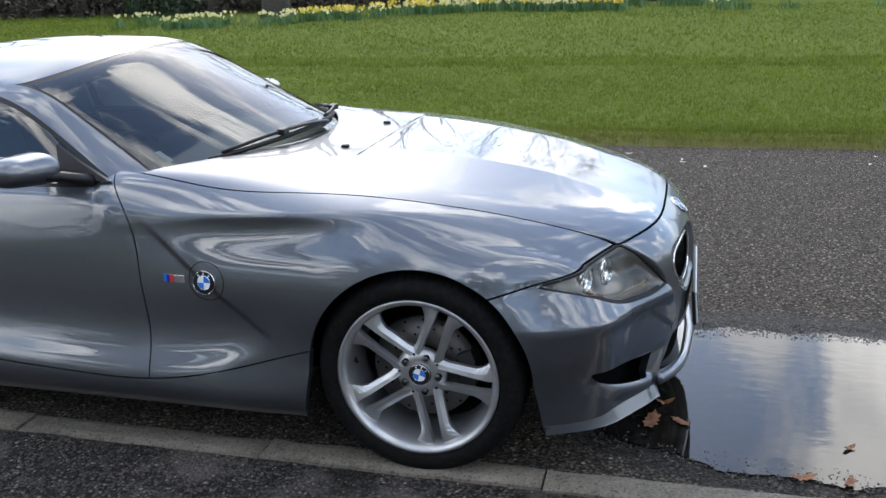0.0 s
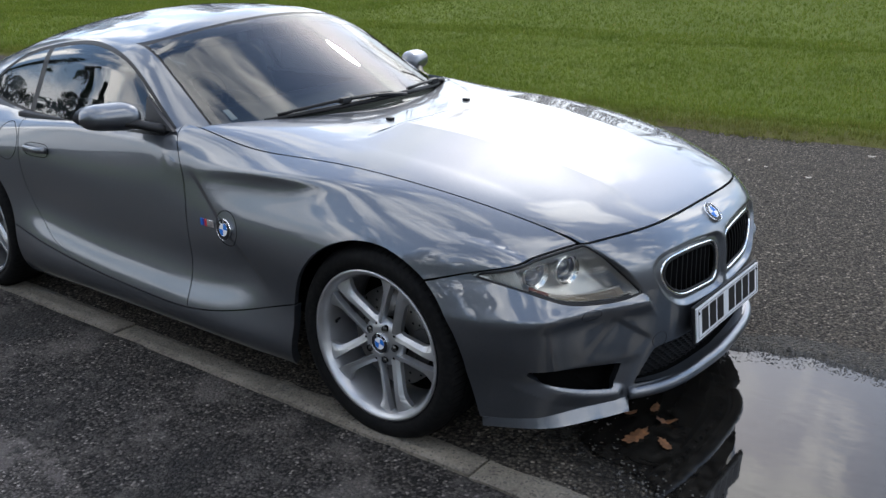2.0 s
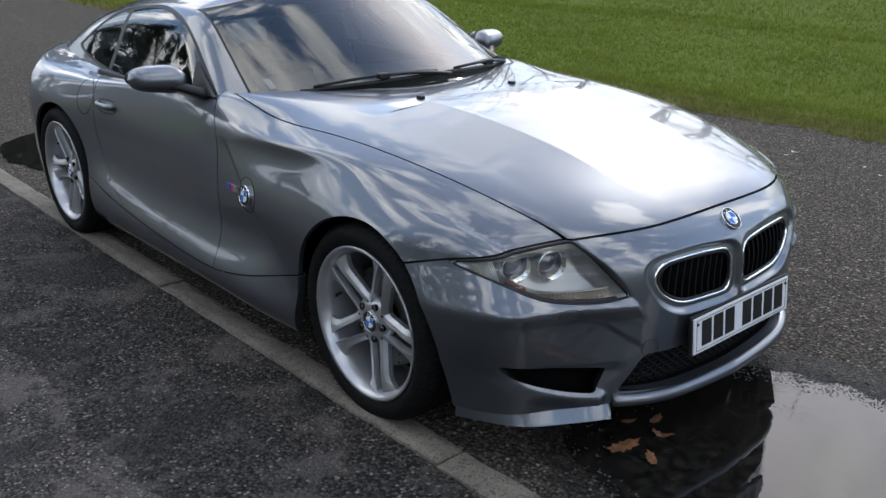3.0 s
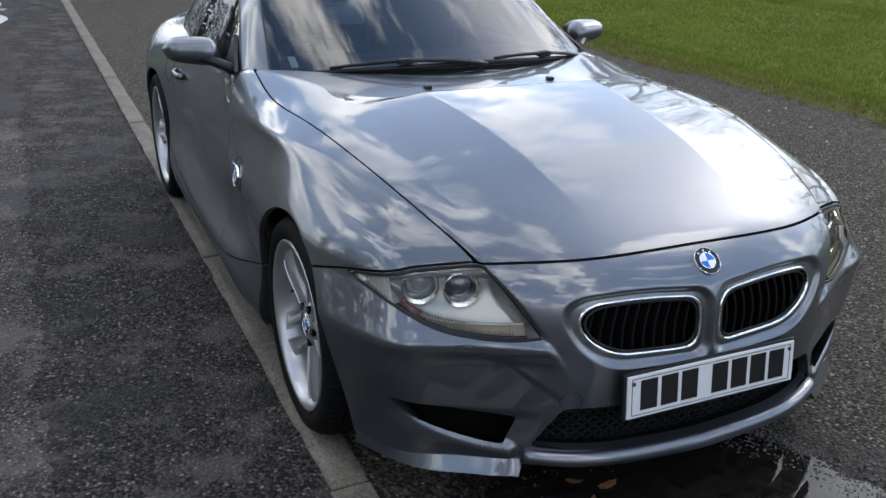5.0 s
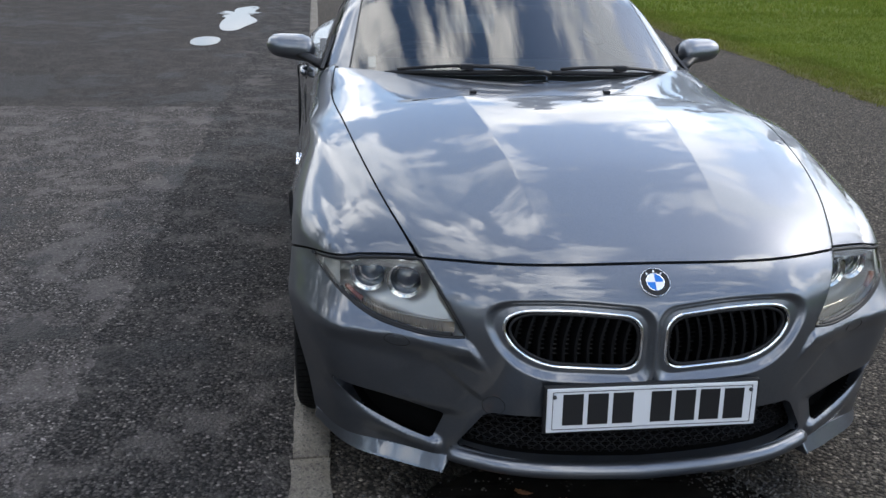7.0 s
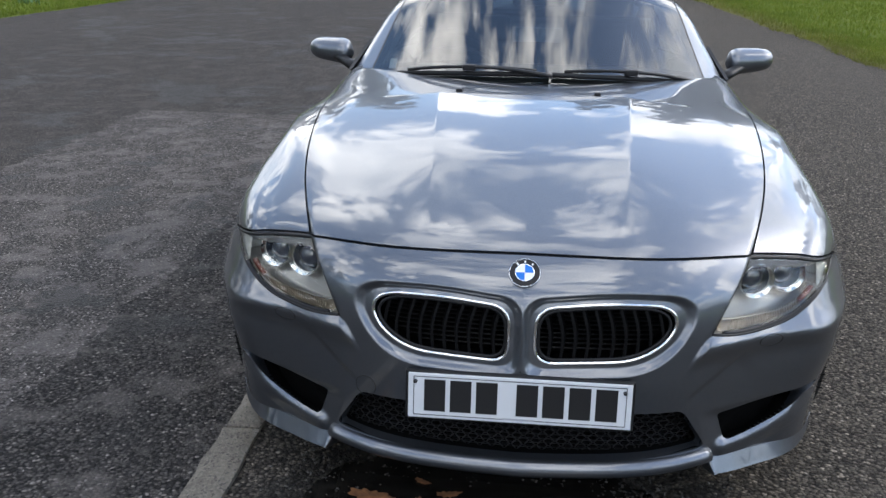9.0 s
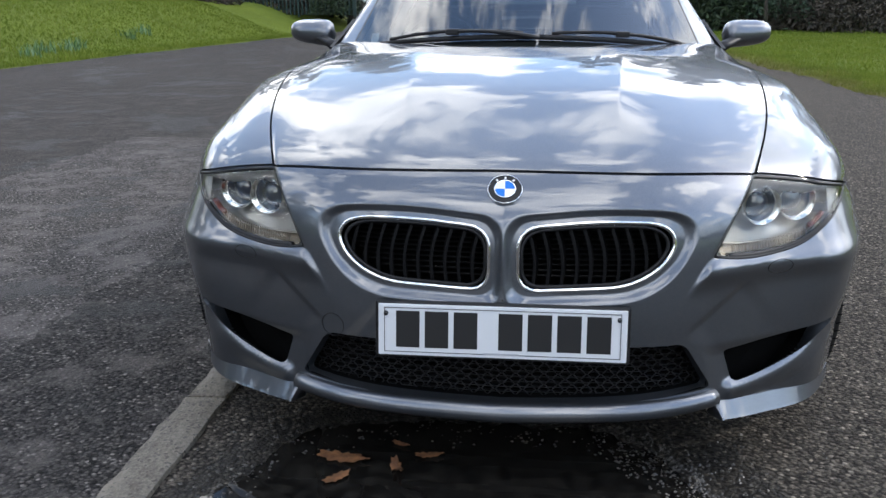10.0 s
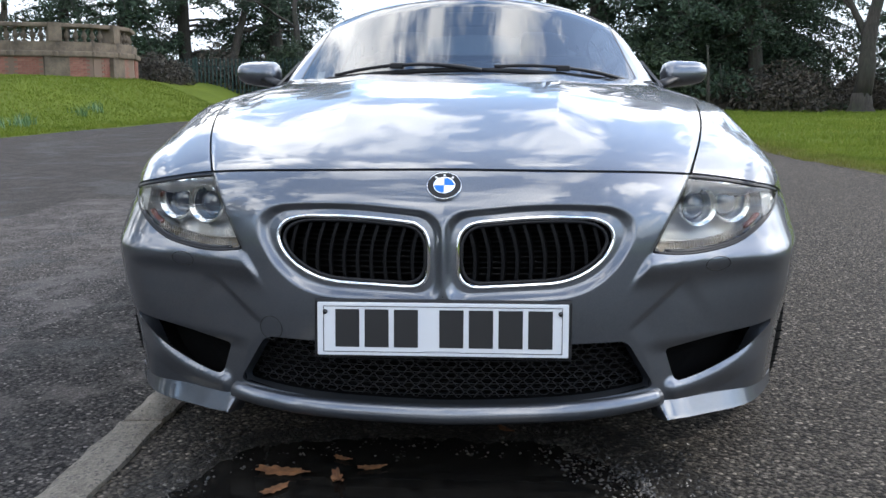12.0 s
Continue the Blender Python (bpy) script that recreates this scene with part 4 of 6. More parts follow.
    for k in range(48):
        a, r0 = k * 2 * math.pi / 48, (0.155, 0.130, 0.108)[k % 3]
        v, f = lathe([(0.0042, -0.0126), (0.0001, -0.0126)], 8)
        holes.append((v + np.array((r0 * math.cos(a), 0, r0 * math.sin(a))), f))
    tagged(mesh_ob("drill_hole", *merge(*holes), VOID, disc), kind="stuff")
    cal = [((0.118 + 0.05 * j) * math.cos(a), yy, (0.118 + 0.05 * j) * math.sin(a)) for a in np.linspace(-0.45, 0.45, 9) for j, yy in ((0, -0.035), (1, -0.035), (1, 0.04), (0, 0.04))]
    Fc = [(i * 4 + a, i * 4 + (a + 1) % 4, (i + 1) * 4 + (a + 1) % 4, (i + 1) * 4 + a) for i in range(8) for a in range(4)] + [(0, 1, 2, 3), (32, 33, 34, 35)]
    mesh_ob("brake_caliper", cal, Fc, IRON, root, "", False)
    # added near-black disc: stands in for the shade behind the spokes
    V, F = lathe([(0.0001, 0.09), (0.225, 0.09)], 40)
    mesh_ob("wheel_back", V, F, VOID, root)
    return root


first = wheel()
first.matrix_basis = pose(0, -0.742, 0.329)
copy_thing(first, pose(-2.497, -0.768, 0.329, 0, 25, 0))
copy_thing(first, pose(0, 0.742, 0.329, 0, 40, 180))
copy_thing(first, pose(-2.497, 0.768, 0.329, 0, 10, 180))
# arch liners and floor pan, near-black so the shade there is in their colour
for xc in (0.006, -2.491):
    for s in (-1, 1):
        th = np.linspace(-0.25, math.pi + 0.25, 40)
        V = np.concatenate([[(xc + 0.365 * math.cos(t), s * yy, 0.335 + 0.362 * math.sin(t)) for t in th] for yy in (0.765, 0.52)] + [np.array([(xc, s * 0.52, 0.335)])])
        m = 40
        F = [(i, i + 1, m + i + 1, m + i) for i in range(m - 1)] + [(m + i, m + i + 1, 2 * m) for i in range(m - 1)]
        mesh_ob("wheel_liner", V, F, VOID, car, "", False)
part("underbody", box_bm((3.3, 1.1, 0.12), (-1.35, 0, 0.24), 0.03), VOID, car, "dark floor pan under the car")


# ---------------------------------------------------------------- glasshouse details
def cabin_point(y, z):
    """A place on the windscreen."""
    y, z = np.asarray(y, float), np.asarray(z, float)
    x = -0.615 - (z - 0.93) / 0.51 - screen_in * y ** 2
    P = np.stack([x, y, z], -1)
    return P, gradient(cabin, P)


# cowl between bonnet and windscreen
yy = np.linspace(-0.645, 0.645, 41)
rows = []
for k, (dx, dz) in enumerate(((0.02, -0.03), (0.0, -0.012), (-0.06, -0.004), (-0.12, 0.004))):
    rows.append(np.stack([-0.605 - 0.68 * yy ** 2 + dx, yy, 0.918 - 0.11 * yy ** 2 + dz - 0.004], -1))
V = np.concatenate(rows)
mesh_ob("scuttle", V, [(k * 41 + i, k * 41 + i + 1, (k + 1) * 41 + i + 1, (k + 1) * 41 + i) for k in range(3) for i in range(40)], BLACK, car, "black plastic scuttle below the windscreen")


def wiper(y_pivot, y_mid, y0, y1, lift0, lift1):
    """Arm and blade that lie along the foot of the glass."""
    def foot(y, h):
        z = 0.925 - 0.11 * y ** 2 + h
        P, N = cabin_point(np.array([y]), np.array([z]))
        return P[0], N[0]
    pv, nv = foot(y_pivot, 0.0)
    arm = []
    for t in np.linspace(0, 1, 9):
        p, n = foot(y_pivot + t * (y_mid - y_pivot), 0.003 + t * (lift0 + lift1) / 2)
        arm.append(p + n * (0.020 + 0.018 * math.sin(t * 2.2)))
    w = mesh_ob("wiper", *tube(arm, np.linspace(0.012, 0.0075, 9), 8, False, 0.7), BLACK, car, "black wiper resting on the windscreen")
    bl = []
    for t in np.linspace(0, 1, 15):
        p, n = foot(y0 + t * (y1 - y0), lift0 + t * (lift1 - lift0))
        bl.append(p + n * 0.012)
    mesh_ob("wiper_blade", *tube(bl, 0.010, 6), BLACK, w)
    br = []
    for t in np.linspace(0.08, 0.92, 11):
        p, n = foot(y0 + t * (y1 - y0), lift0 + t * (lift1 - lift0) + 0.004)
        br.append(p + n * (0.016 + 0.020 * (1 - (2 * t - 1) ** 2)))
    mesh_ob("wiper_bridge", *tube(br, 0.0065, 6), BLACK, w)
    p, n = foot(y_mid, (lift0 + lift1) / 2 + 0.003)
    b = box_bm((0.03, 0.05, 0.022), tuple(p + n * 0.034), 0.006)
    part("wiper_joint", b, BLACK, w)


wiper(0.06, -0.235, -0.52, 0.05, 0.010, 0.012)
wiper(0.62, 0.34, 0.06, 0.60, 0.012, 0.008)
for y in (-0.256, 0.214):
    z = float(hood_top(np.array([-0.413]), np.array([abs(y)]))[0])
    b = box_bm((0.026, 0.022, 0.012), (-0.413, y, z + 0.004), 0.004)
    part("washer_jet", b, BLACK, car)


def mirror(s):
    th = np.linspace(0, 2 * np.pi, 28, endpoint=False)
    rings = []
    for u in np.linspace(0, 1, 17):
        # from the inner end to the outer tip
        fat = (1 - (2 * u - 1.0) ** 4) ** 0.5 if 0 < u < 1 else 0.0
        fat = fat * (1.0 - 0.18 * u)
        cy = 0.785 + 0.205 * u
        cx = -1.225 - 0.085 * u + 0.03 * u * u
        cz = 0.946 + 0.006 * u
        for t in th:
            cs, sn = math.cos(t), math.sin(t)
            front = 0.085 if cs > 0 else 0.045
            rings.append((cx + fat * front * cs, s * cy, cz + fat * (0.056 if sn > 0 else 0.052) * np.sign(sn) * abs(sn) ** 0.85 - 0.012 * (1 - u) * (sn < 0)))
    V = np.array(rings)
    F = [(i * 28 + k, i * 28 + (k + 1) % 28, (i + 1) * 28 + (k + 1) % 28, (i + 1) * 28 + k) for i in range(16) for k in range(28)]
    m = mesh_ob("door_mirror", V, F, PAINT, car, "grey rounded door mirror")
    mesh_ob("mirror_foot", *tube([(-1.10, s * 0.752, 0.893), (-1.13, s * 0.785, 0.905), (-1.17, s * 0.82, 0.918), (-1.20, s * 0.86, 0.925)], [0.030, 0.026, 0.026, 0.020], 10, False, 0.7), BLACK, m, "black mirror foot")
    g = np.array([(-1.335 - 0.02 * math.cos(t), s * (0.888 + 0.082 * math.cos(t)), 0.946 + 0.043 * math.sin(t)) for t in th])
    mesh_ob("mirror_glass", g, [tuple(range(28))], CHROME, m)
    # black corner piece of the door glass
    Q = [(-1.03, 0.895), (-1.075, 0.895), (-1.21, 0.895), (-1.245, 1.0), (-1.14, 0.945)]
    V = np.array([(x, s * (0.772 - 0.5 * (z - 0.88) + d), z) for d in (0.004, -0.01) for x, z in Q])
    F = [(0, 1, 2, 3, 4), (9, 8, 7, 6, 5)] + [(i, (i + 1) % 5, 5 + (i + 1) % 5, 5 + i) for i in range(5)]
    mesh_ob("mirror_corner", V, F, BLACK, m, "", False)


for s in (-1, 1):
    mirror(s)

# ---------------------------------------------------------------- cabin
yy = np.linspace(-0.66, 0.66, 33)
rows = [np.stack([np.full(33, x0) - 0.60 * yy ** 2 * f, yy, np.full(33, z0) - 0.05 * yy ** 2], -1) for x0, z0, f in ((-0.70, 0.888, 1.0), (-0.85, 0.905, 0.9), (-1.10, 0.915, 0.6), (-1.28, 0.905, 0.35), (-1.33, 0.86, 0.3), (-1.33, 0.55, 0.3))]
V = np.concatenate(rows)
mesh_ob("dashboard", V, [(k * 33 + i, k * 33 + i + 1, (k + 1) * 33 + i + 1, (k + 1) * 33 + i) for k in range(5) for i in range(32)], DASH, car, "black padded dashboard")
hood_v = [(-1.20 - 0.17 * t, -0.36 + 0.17 * math.cos(a), 0.895 + 0.075 * math.sin(a) * (1 - 0.1 * t)) for t in (0, 0.5, 1) for a in np.linspace(0, math.pi, 13)]
mesh_ob("instrument_hood", hood_v, [(r * 13 + i, r * 13 + i + 1, (r + 1) * 13 + i + 1, (r + 1) * 13 + i) for r in range(2) for i in range(12)], DASH, car)
t = np.linspace(0, 2 * np.pi, 40, endpoint=False)
tilt = np.array(Matrix.Rotation(radians(24), 3, "Y"))
W = np.stack([np.zeros(40), 0.183 * np.cos(t), 0.183 * np.sin(t)], -1) @ tilt.T + np.array((-1.47, -0.36, 0.86))
wheel_in = mesh_ob("steering_wheel", *tube(W, 0.015, 10, True), LEATHER, car, "black three-spoke steering wheel")
for a in (0.05, math.pi - 0.05, -math.pi / 2):
    e = np.array((0, 0.175 * math.cos(a), 0.175 * math.sin(a)))
    mesh_ob("wheel_spoke", *tube([np.array((-1.46, -0.36, 0.86)), e @ tilt.T + np.array((-1.465, -0.36, 0.86))], 0.018, 8, False, 0.5), LEATHER, wheel_in)
part("wheel_pad", box_bm((0.05, 0.13, 0.11), (-1.45, -0.36, 0.86), 0.02, Matrix.Rotation(radians(24), 4, "Y")), LEATHER, wheel_in)
for y in (-0.36, 0.36):
    seat = part("seat", box_bm((0.13, 0.46, 0.62), (-2.02, y, 0.75), 0.05, Matrix.Rotation(radians(-18), 4, "Y"), 3), LEATHER, car, "black leather sports seat", True)
    part("headrest", box_bm((0.10, 0.25, 0.17), (-2.16, y, 1.09), 0.04, Matrix.Rotation(radians(-12), 4, "Y"), 3), LEATHER, seat, "", True)
    part("seat_base", box_bm((0.5, 0.46, 0.16), (-1.72, y, 0.45), 0.05), LEATHER, seat, "", True)
part("bulkhead", box_bm((0.06, 1.30, 0.44), (-2.35, 0, 0.72), 0.02), DASH, car, "dark bulkhead behind the seats")
mesh_ob("roll_bar", *tube([(-2.30, -0.55, 0.85), (-2.30, -0.53, 1.0), (-2.30, -0.3, 1.05), (-2.30, 0.3, 1.05), (-2.30, 0.53, 1.0), (-2.30, 0.55, 0.85)], 0.02, 8), DASH, car)
part("rear_view_mirror", box_bm((0.03, 0.22, 0.06), (-1.33, 0, 1.175), 0.015, None, 3), BLACK, car, "black rear-view mirror", True)
part("cabin_floor", box_bm((1.6, 1.4, 0.03), (-1.6, 0, 0.34)), DASH, car)
for y in (-0.75, 0.75):
    part("door_card", box_bm((1.25, 0.05, 0.50), (-1.55, y * 0.985, 0.62), 0.01), DASH, car)
hl = panel("headlining", CABIN, [lambda x, y, z: z - 1.10, lambda x, y, z: -1.42 - x, lambda x, y, z: x + 2.4, lambda x, y, z: -screen(x, y, z) - 0.01, lambda x, y, z: -window(x, y, z) - 0.03], DASH, car, "dark headlining", 0, -0.03)
P, N = cabin_point(np.array([-0.575]), np.array([0.945]))
b = box_bm((0.003, 0.028, 0.060), tuple(P[0] - N[0] * 0.015), 0.001, Matrix.Rotation(radians(-58), 4, "Y"))
part("permit_holder", b, WHITE, car, "small white paper holder inside the windscreen")


# ---------------------------------------------------------------- ground
def noise_of(m, scale, detail=5.0, rough=0.55, co=None, kind="Fac"):
    t = m.node_tree
    if co is None:
        co = wire(t, "ShaderNodeTexCoord").outputs["Object"]
    return wire(t, "ShaderNodeTexNoise", {"Vector": co, "Scale": scale, "Detail": detail, "Roughness": rough}).outputs[kind]


def make_tarmac(name, dark, light, stone_scale, damp_lo, damp_hi, patch_scale, pool=True, pale_patch=0.0):
    """Rolled tarmac: chippings in dark binder, worn pale patches and damp, glossier stretches."""
    m = material(name, dark, 0.85, 0.0, Specular_IOR_Level=0.2)
    t = m.node_tree
    co = wire(t, "ShaderNodeTexCoord").outputs["Object"]
    jig = wire(t, "ShaderNodeVectorMath", {0: noise_of(m, 60.0, 2.0, 0.5, co, "Color"), "Scale": 0.012}, operation="SCALE").outputs[0]
    co2 = wire(t, "ShaderNodeVectorMath", {0: co, 1: jig}, operation="ADD").outputs[0]
    vor = wire(t, "ShaderNodeTexVoronoi", {"Vector": co2, "Scale": stone_scale, "Randomness": 1.0})
    col = wire(t, "ShaderNodeSeparateColor", {0: vor.outputs["Color"]})
    fine_n = noise_of(m, 320.0, 3.0, 0.6, co)
    grit = noise_of(m, 46.0, 7.0, 0.75, co)
    mott = noise_of(m, 3.4, 8.0, 0.70, co)
    broad = noise_of(m, patch_scale, 8.0, 0.66, co)
    wide = noise_of(m, patch_scale * 0.23, 3.0, 0.5, co)
    stone = mixc(m, col.outputs[0], tuple(1.3 * c for c in dark), light)
    stone = mixc(m, bw(m, col.outputs[1], 0.90, 0.96), stone, tuple(min(1, 2.2 * c) for c in light))
    stone = mixc(m, bw(m, col.outputs[2], 0.70, 0.9), stone, tuple(0.4 * c for c in dark))
    pit = bw(m, vor.outputs["Distance"], 0.38, 0.78)
    base = mixc(m, pit, stone, tuple(0.45 * c for c in dark))
    base = mixc(m, bw(m, grit, 0.40, 0.66, 0.0, 0.45), base, mixc(m, fine_n, tuple(0.6 * c for c in dark), tuple(1.6 * c for c in dark)))
    if pale_patch:
        worn = bw(m, mott, 0.50, 0.59, 0.0, pale_patch)
        base = mixc(m, worn, base, mixc(m, grit, tuple(0.55 * c for c in light), tuple(1.25 * c for c in light)))
    damp = bw(m, math_node(t, "ADD", math_node(t, "MULTIPLY", broad, 0.75), math_node(t, "MULTIPLY", wide, 0.25)), damp_lo, damp_hi, 1.0, 0.0)
    if pool:
        sep = wire(t, "ShaderNodeSeparateXYZ", {0: co})
        ex = math_node(t, "DIVIDE", math_node(t, "SUBTRACT", sep.outputs[0], 1.25), 1.10)
        ey = math_node(t, "DIVIDE", math_node(t, "ADD", sep.outputs[1], 0.05), 0.78)
        ell = math_node(t, "ADD", math_node(t, "MULTIPLY", ex, ex), math_node(t, "MULTIPLY", ey, ey))
        ell = math_node(t, "ADD", ell, math_node(t, "MULTIPLY", math_node(t, "SUBTRACT", broad, 0.5), 1.6))
        damp = math_node(t, "MAXIMUM", damp, bw(m, ell, 0.95, 1.7, 1.0, 0.0))
    wet = wire(t, "ShaderNodeVectorMath", {0: base, "Scale": 0.42}, operation="SCALE").outputs[0]
    put(m, "Base Color", mixc(m, damp, base, wet))
    put(m, "Roughness", wire(t, "ShaderNodeMix", {"Factor": damp, 2: 0.95, 3: 0.6}).outputs[0])
    h1 = relief(m, math_node(t, "MULTIPLY", vor.outputs["Distance"], -1.0), 1.0, 0.009)
    relief(m, grit, 0.8, 0.010, h1)
    return m


ROAD = make_tarmac("road_tarmac", (0.037, 0.0315, 0.0255), (0.165, 0.143, 0.115), 92.0, 0.28, 0.40, 0.8)
PAVE = make_tarmac("pavement_tarmac", (0.036, 0.032, 0.029), (0.125, 0.110, 0.098), 130.0, 0.440, 0.475, 1.1, False, 0.3)
PATCH = make_tarmac("worn_tarmac", (0.052, 0.047, 0.043), (0.192, 0.172, 0.158), 110.0, 0.428, 0.446, 2.3, False, 0.55)
STRIP = make_tarmac("newer_tarmac_strip", (0.0195, 0.0175, 0.016), (0.130, 0.117, 0.106), 95.0, 0.40, 0.50, 1.6, False, 0.55)


def make_grass_ground():
    m = material("turf", (0.05, 0.11, 0.018), 0.9, 0.0, Specular_IOR_Level=0.1)
    t = m.node_tree
    a, b, c = noise_of(m, 0.45, 5.0), noise_of(m, 6.0, 6.0, 0.7), noise_of(m, 55.0, 4.0, 0.7)
    col = mixc(m, bw(m, a, 0.35, 0.66), (0.078, 0.112, 0.012), (0.112, 0.150, 0.018))
    col = mixc(m, bw(m, b, 0.52, 0.75), col, (0.042, 0.070, 0.008))
    col = mixc(m, bw(m, c, 0.35, 0.80, 0.0, 0.8), col, (0.145, 0.175, 0.032))
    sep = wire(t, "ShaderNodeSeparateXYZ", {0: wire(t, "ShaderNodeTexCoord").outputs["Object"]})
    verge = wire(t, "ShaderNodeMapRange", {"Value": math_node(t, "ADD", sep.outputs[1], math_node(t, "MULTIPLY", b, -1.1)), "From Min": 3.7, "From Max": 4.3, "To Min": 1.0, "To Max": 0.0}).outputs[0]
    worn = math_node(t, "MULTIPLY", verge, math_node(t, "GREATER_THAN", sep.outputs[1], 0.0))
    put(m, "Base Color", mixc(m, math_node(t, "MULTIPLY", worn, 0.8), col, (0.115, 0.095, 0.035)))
    h = relief(m, b, 0.9, 0.05)
    relief(m, c, 0.9, 0.03, h)
    return m


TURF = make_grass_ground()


def make_blade():
    m = material("grass_blade", (0.07, 0.15, 0.02), 0.75, 0.0, Specular_IOR_Level=0.15)
    t = m.node_tree
    rnd = wire(t, "ShaderNodeNewGeometry").outputs["Random Per Island"]
    col = ramp(t, rnd, [(0.0, (0.108, 0.150, 0.017)), (0.5, (0.142, 0.192, 0.023)), (0.88, (0.180, 0.228, 0.034)), (1.0, (0.28, 0.245, 0.08))])
    lush = noise_of(m, 0.9, 5.0, 0.65)
    col = mixc(m, bw(m, lush, 0.40, 0.66, 0.0, 0.75), col, (0.076, 0.120, 0.014))
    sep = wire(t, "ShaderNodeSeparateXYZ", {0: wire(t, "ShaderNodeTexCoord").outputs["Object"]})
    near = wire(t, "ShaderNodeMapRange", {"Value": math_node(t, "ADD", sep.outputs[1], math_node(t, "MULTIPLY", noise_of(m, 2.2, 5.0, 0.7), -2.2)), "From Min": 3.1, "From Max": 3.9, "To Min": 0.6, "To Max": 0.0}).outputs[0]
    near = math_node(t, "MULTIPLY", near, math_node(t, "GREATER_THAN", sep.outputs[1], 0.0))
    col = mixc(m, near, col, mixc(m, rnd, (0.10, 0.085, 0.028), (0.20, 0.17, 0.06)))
    put(m, "Base Color", col)
    p = shade(m)
    tr = wire(t, "ShaderNodeBsdfTranslucent", {"Color": col})
    mx = wire(t, "ShaderNodeMixShader", {0: 0.38, 1: p.outputs[0], 2: tr.outputs[0]})
    out = [n for n in t.nodes if n.type == "OUTPUT_MATERIAL"][0]
    t.links.new(mx.outputs[0], out.inputs[0])
    return m


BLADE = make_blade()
rng = np.random.default_rng(7)


def value_noise(x, y, seed=0):
    """Smooth cheap noise in the plane, about -1 to 1."""
    o = seed * 1.7
    return (np.sin(x * 1.3 + o + 1.1 * np.sin(y * 0.9 + o)) + np.sin(y * 1.7 - o + 1.3 * np.sin(x * 0.7 - o)) + 0.6 * np.sin(x * 3.1 + y * 2.3 + o)) / 2.6


def sheet(name, x0, x1, y0, y1, nx, ny, height, mat):
    X, Y = np.meshgrid(np.linspace(x0, x1, nx), np.linspace(y0, y1, ny), indexing="ij")
    X, Y, Z = height(X, Y)
    V = np.stack([X, Y, Z], -1).reshape(-1, 3)
    i, j = np.meshgrid(np.arange(nx - 1), np.arange(ny - 1), indexing="ij")
    F = np.stack([i * ny + j, (i + 1) * ny + j, (i + 1) * ny + j + 1, i * ny + j + 1], -1).reshape(-1, 4)
    return tagged(mesh_ob(name, V, F.tolist(), mat), kind="structure")


EARTH = material("far_ground", (0.045, 0.07, 0.02), 0.9)
_n = noise_of(EARTH, 0.3, 6.0)
put(EARTH, "Base Color", mixc(EARTH, bw(EARTH, _n, 0.35, 0.7), (0.04, 0.085, 0.014), (0.085, 0.075, 0.04)))
tagged(mesh_ob("ground", [(-900, -900, -0.12), (900, -900, -0.12), (900, 900, -0.12), (-900, 900, -0.12)], [(0, 1, 2, 3)], EARTH), "flat parkland reaching the horizon", kind="structure")
KERB_OUT, KERB_IN, SEAM, LAWN = -0.872, -0.762, -1.56, 4.14
sheet("road", -70, 30, KERB_IN - 0.004, LAWN + 0.25, 120, 24, lambda X, Y: (X, Y, 0.004 * value_noise(X * 0.6, Y * 0.8) * (np.abs(X + 1) > 3.5) - 0.0), ROAD)
sheet("pavement_strip", -40, 12, SEAM, KERB_OUT + 0.004, 2600, 4, lambda X, Y: (X, np.where(Y < SEAM + 0.01, SEAM + 0.035 * value_noise(X * 2.2, Y, 3) + 0.03 * value_noise(X * 11, Y, 4) + 0.015 * value_noise(X * 37, Y, 5), Y), 0.0022 + 0 * X), STRIP)
sheet("pavement", -70, 30, -30, SEAM + 0.06, 120, 50, lambda X, Y: (X, Y, 0.006 * value_noise(X * 0.5, Y * 0.6) * np.clip((-3.7 - Y) / 3, 0, 1)), PAVE)


def patch_edge(X, Y):
    """The worn patch: straight along its far end, ragged along the open side."""
    rag = 0.05 * value_noise(X * 1.7, X, 6) + 0.05 * value_noise(X * 7, X, 7) + 0.02 * value_noise(X * 29, X, 2)
    near = SEAM + 0.06
    Y = near + (Y - near) * (near + 3.35 - 0.12 * (X + 4.75) / 6 - rag) / (near + 3.4)
    X = np.where(X < -4.74, -4.75 + 0.02 * value_noise(Y * 9, Y, 1), X)
    return X, Y, 0.0011 + 0 * X


sheet("worn_pavement", -4.75, 12, -3.4, SEAM + 0.06, 1700, 60, patch_edge, PATCH)

# ---------------------------------------------------------------- puddles
WATER = material("puddle_water", (0.012, 0.0115, 0.011), 0.015, 0.0, Specular_IOR_Level=0.5, IOR=1.42)
_w = wire(WATER.node_tree, "ShaderNodeTexCoord").outputs["Object"]
_r = noise_of(WATER, 9.0, 3.0, 0.5, wire(WATER.node_tree, "ShaderNodeVectorMath", {0: _w, 1: (1.0, 2.6, 1.0)}, operation="MULTIPLY").outputs[0])
relief(WATER, _r, 0.02, 0.02)
_b = noise_of(WATER, 30.0, 6.0, 0.6)
put(WATER, "Base Color", mixc(WATER, bw(WATER, _b, 0.4, 0.7), (0.006, 0.0055, 0.005), (0.022, 0.020, 0.017)))


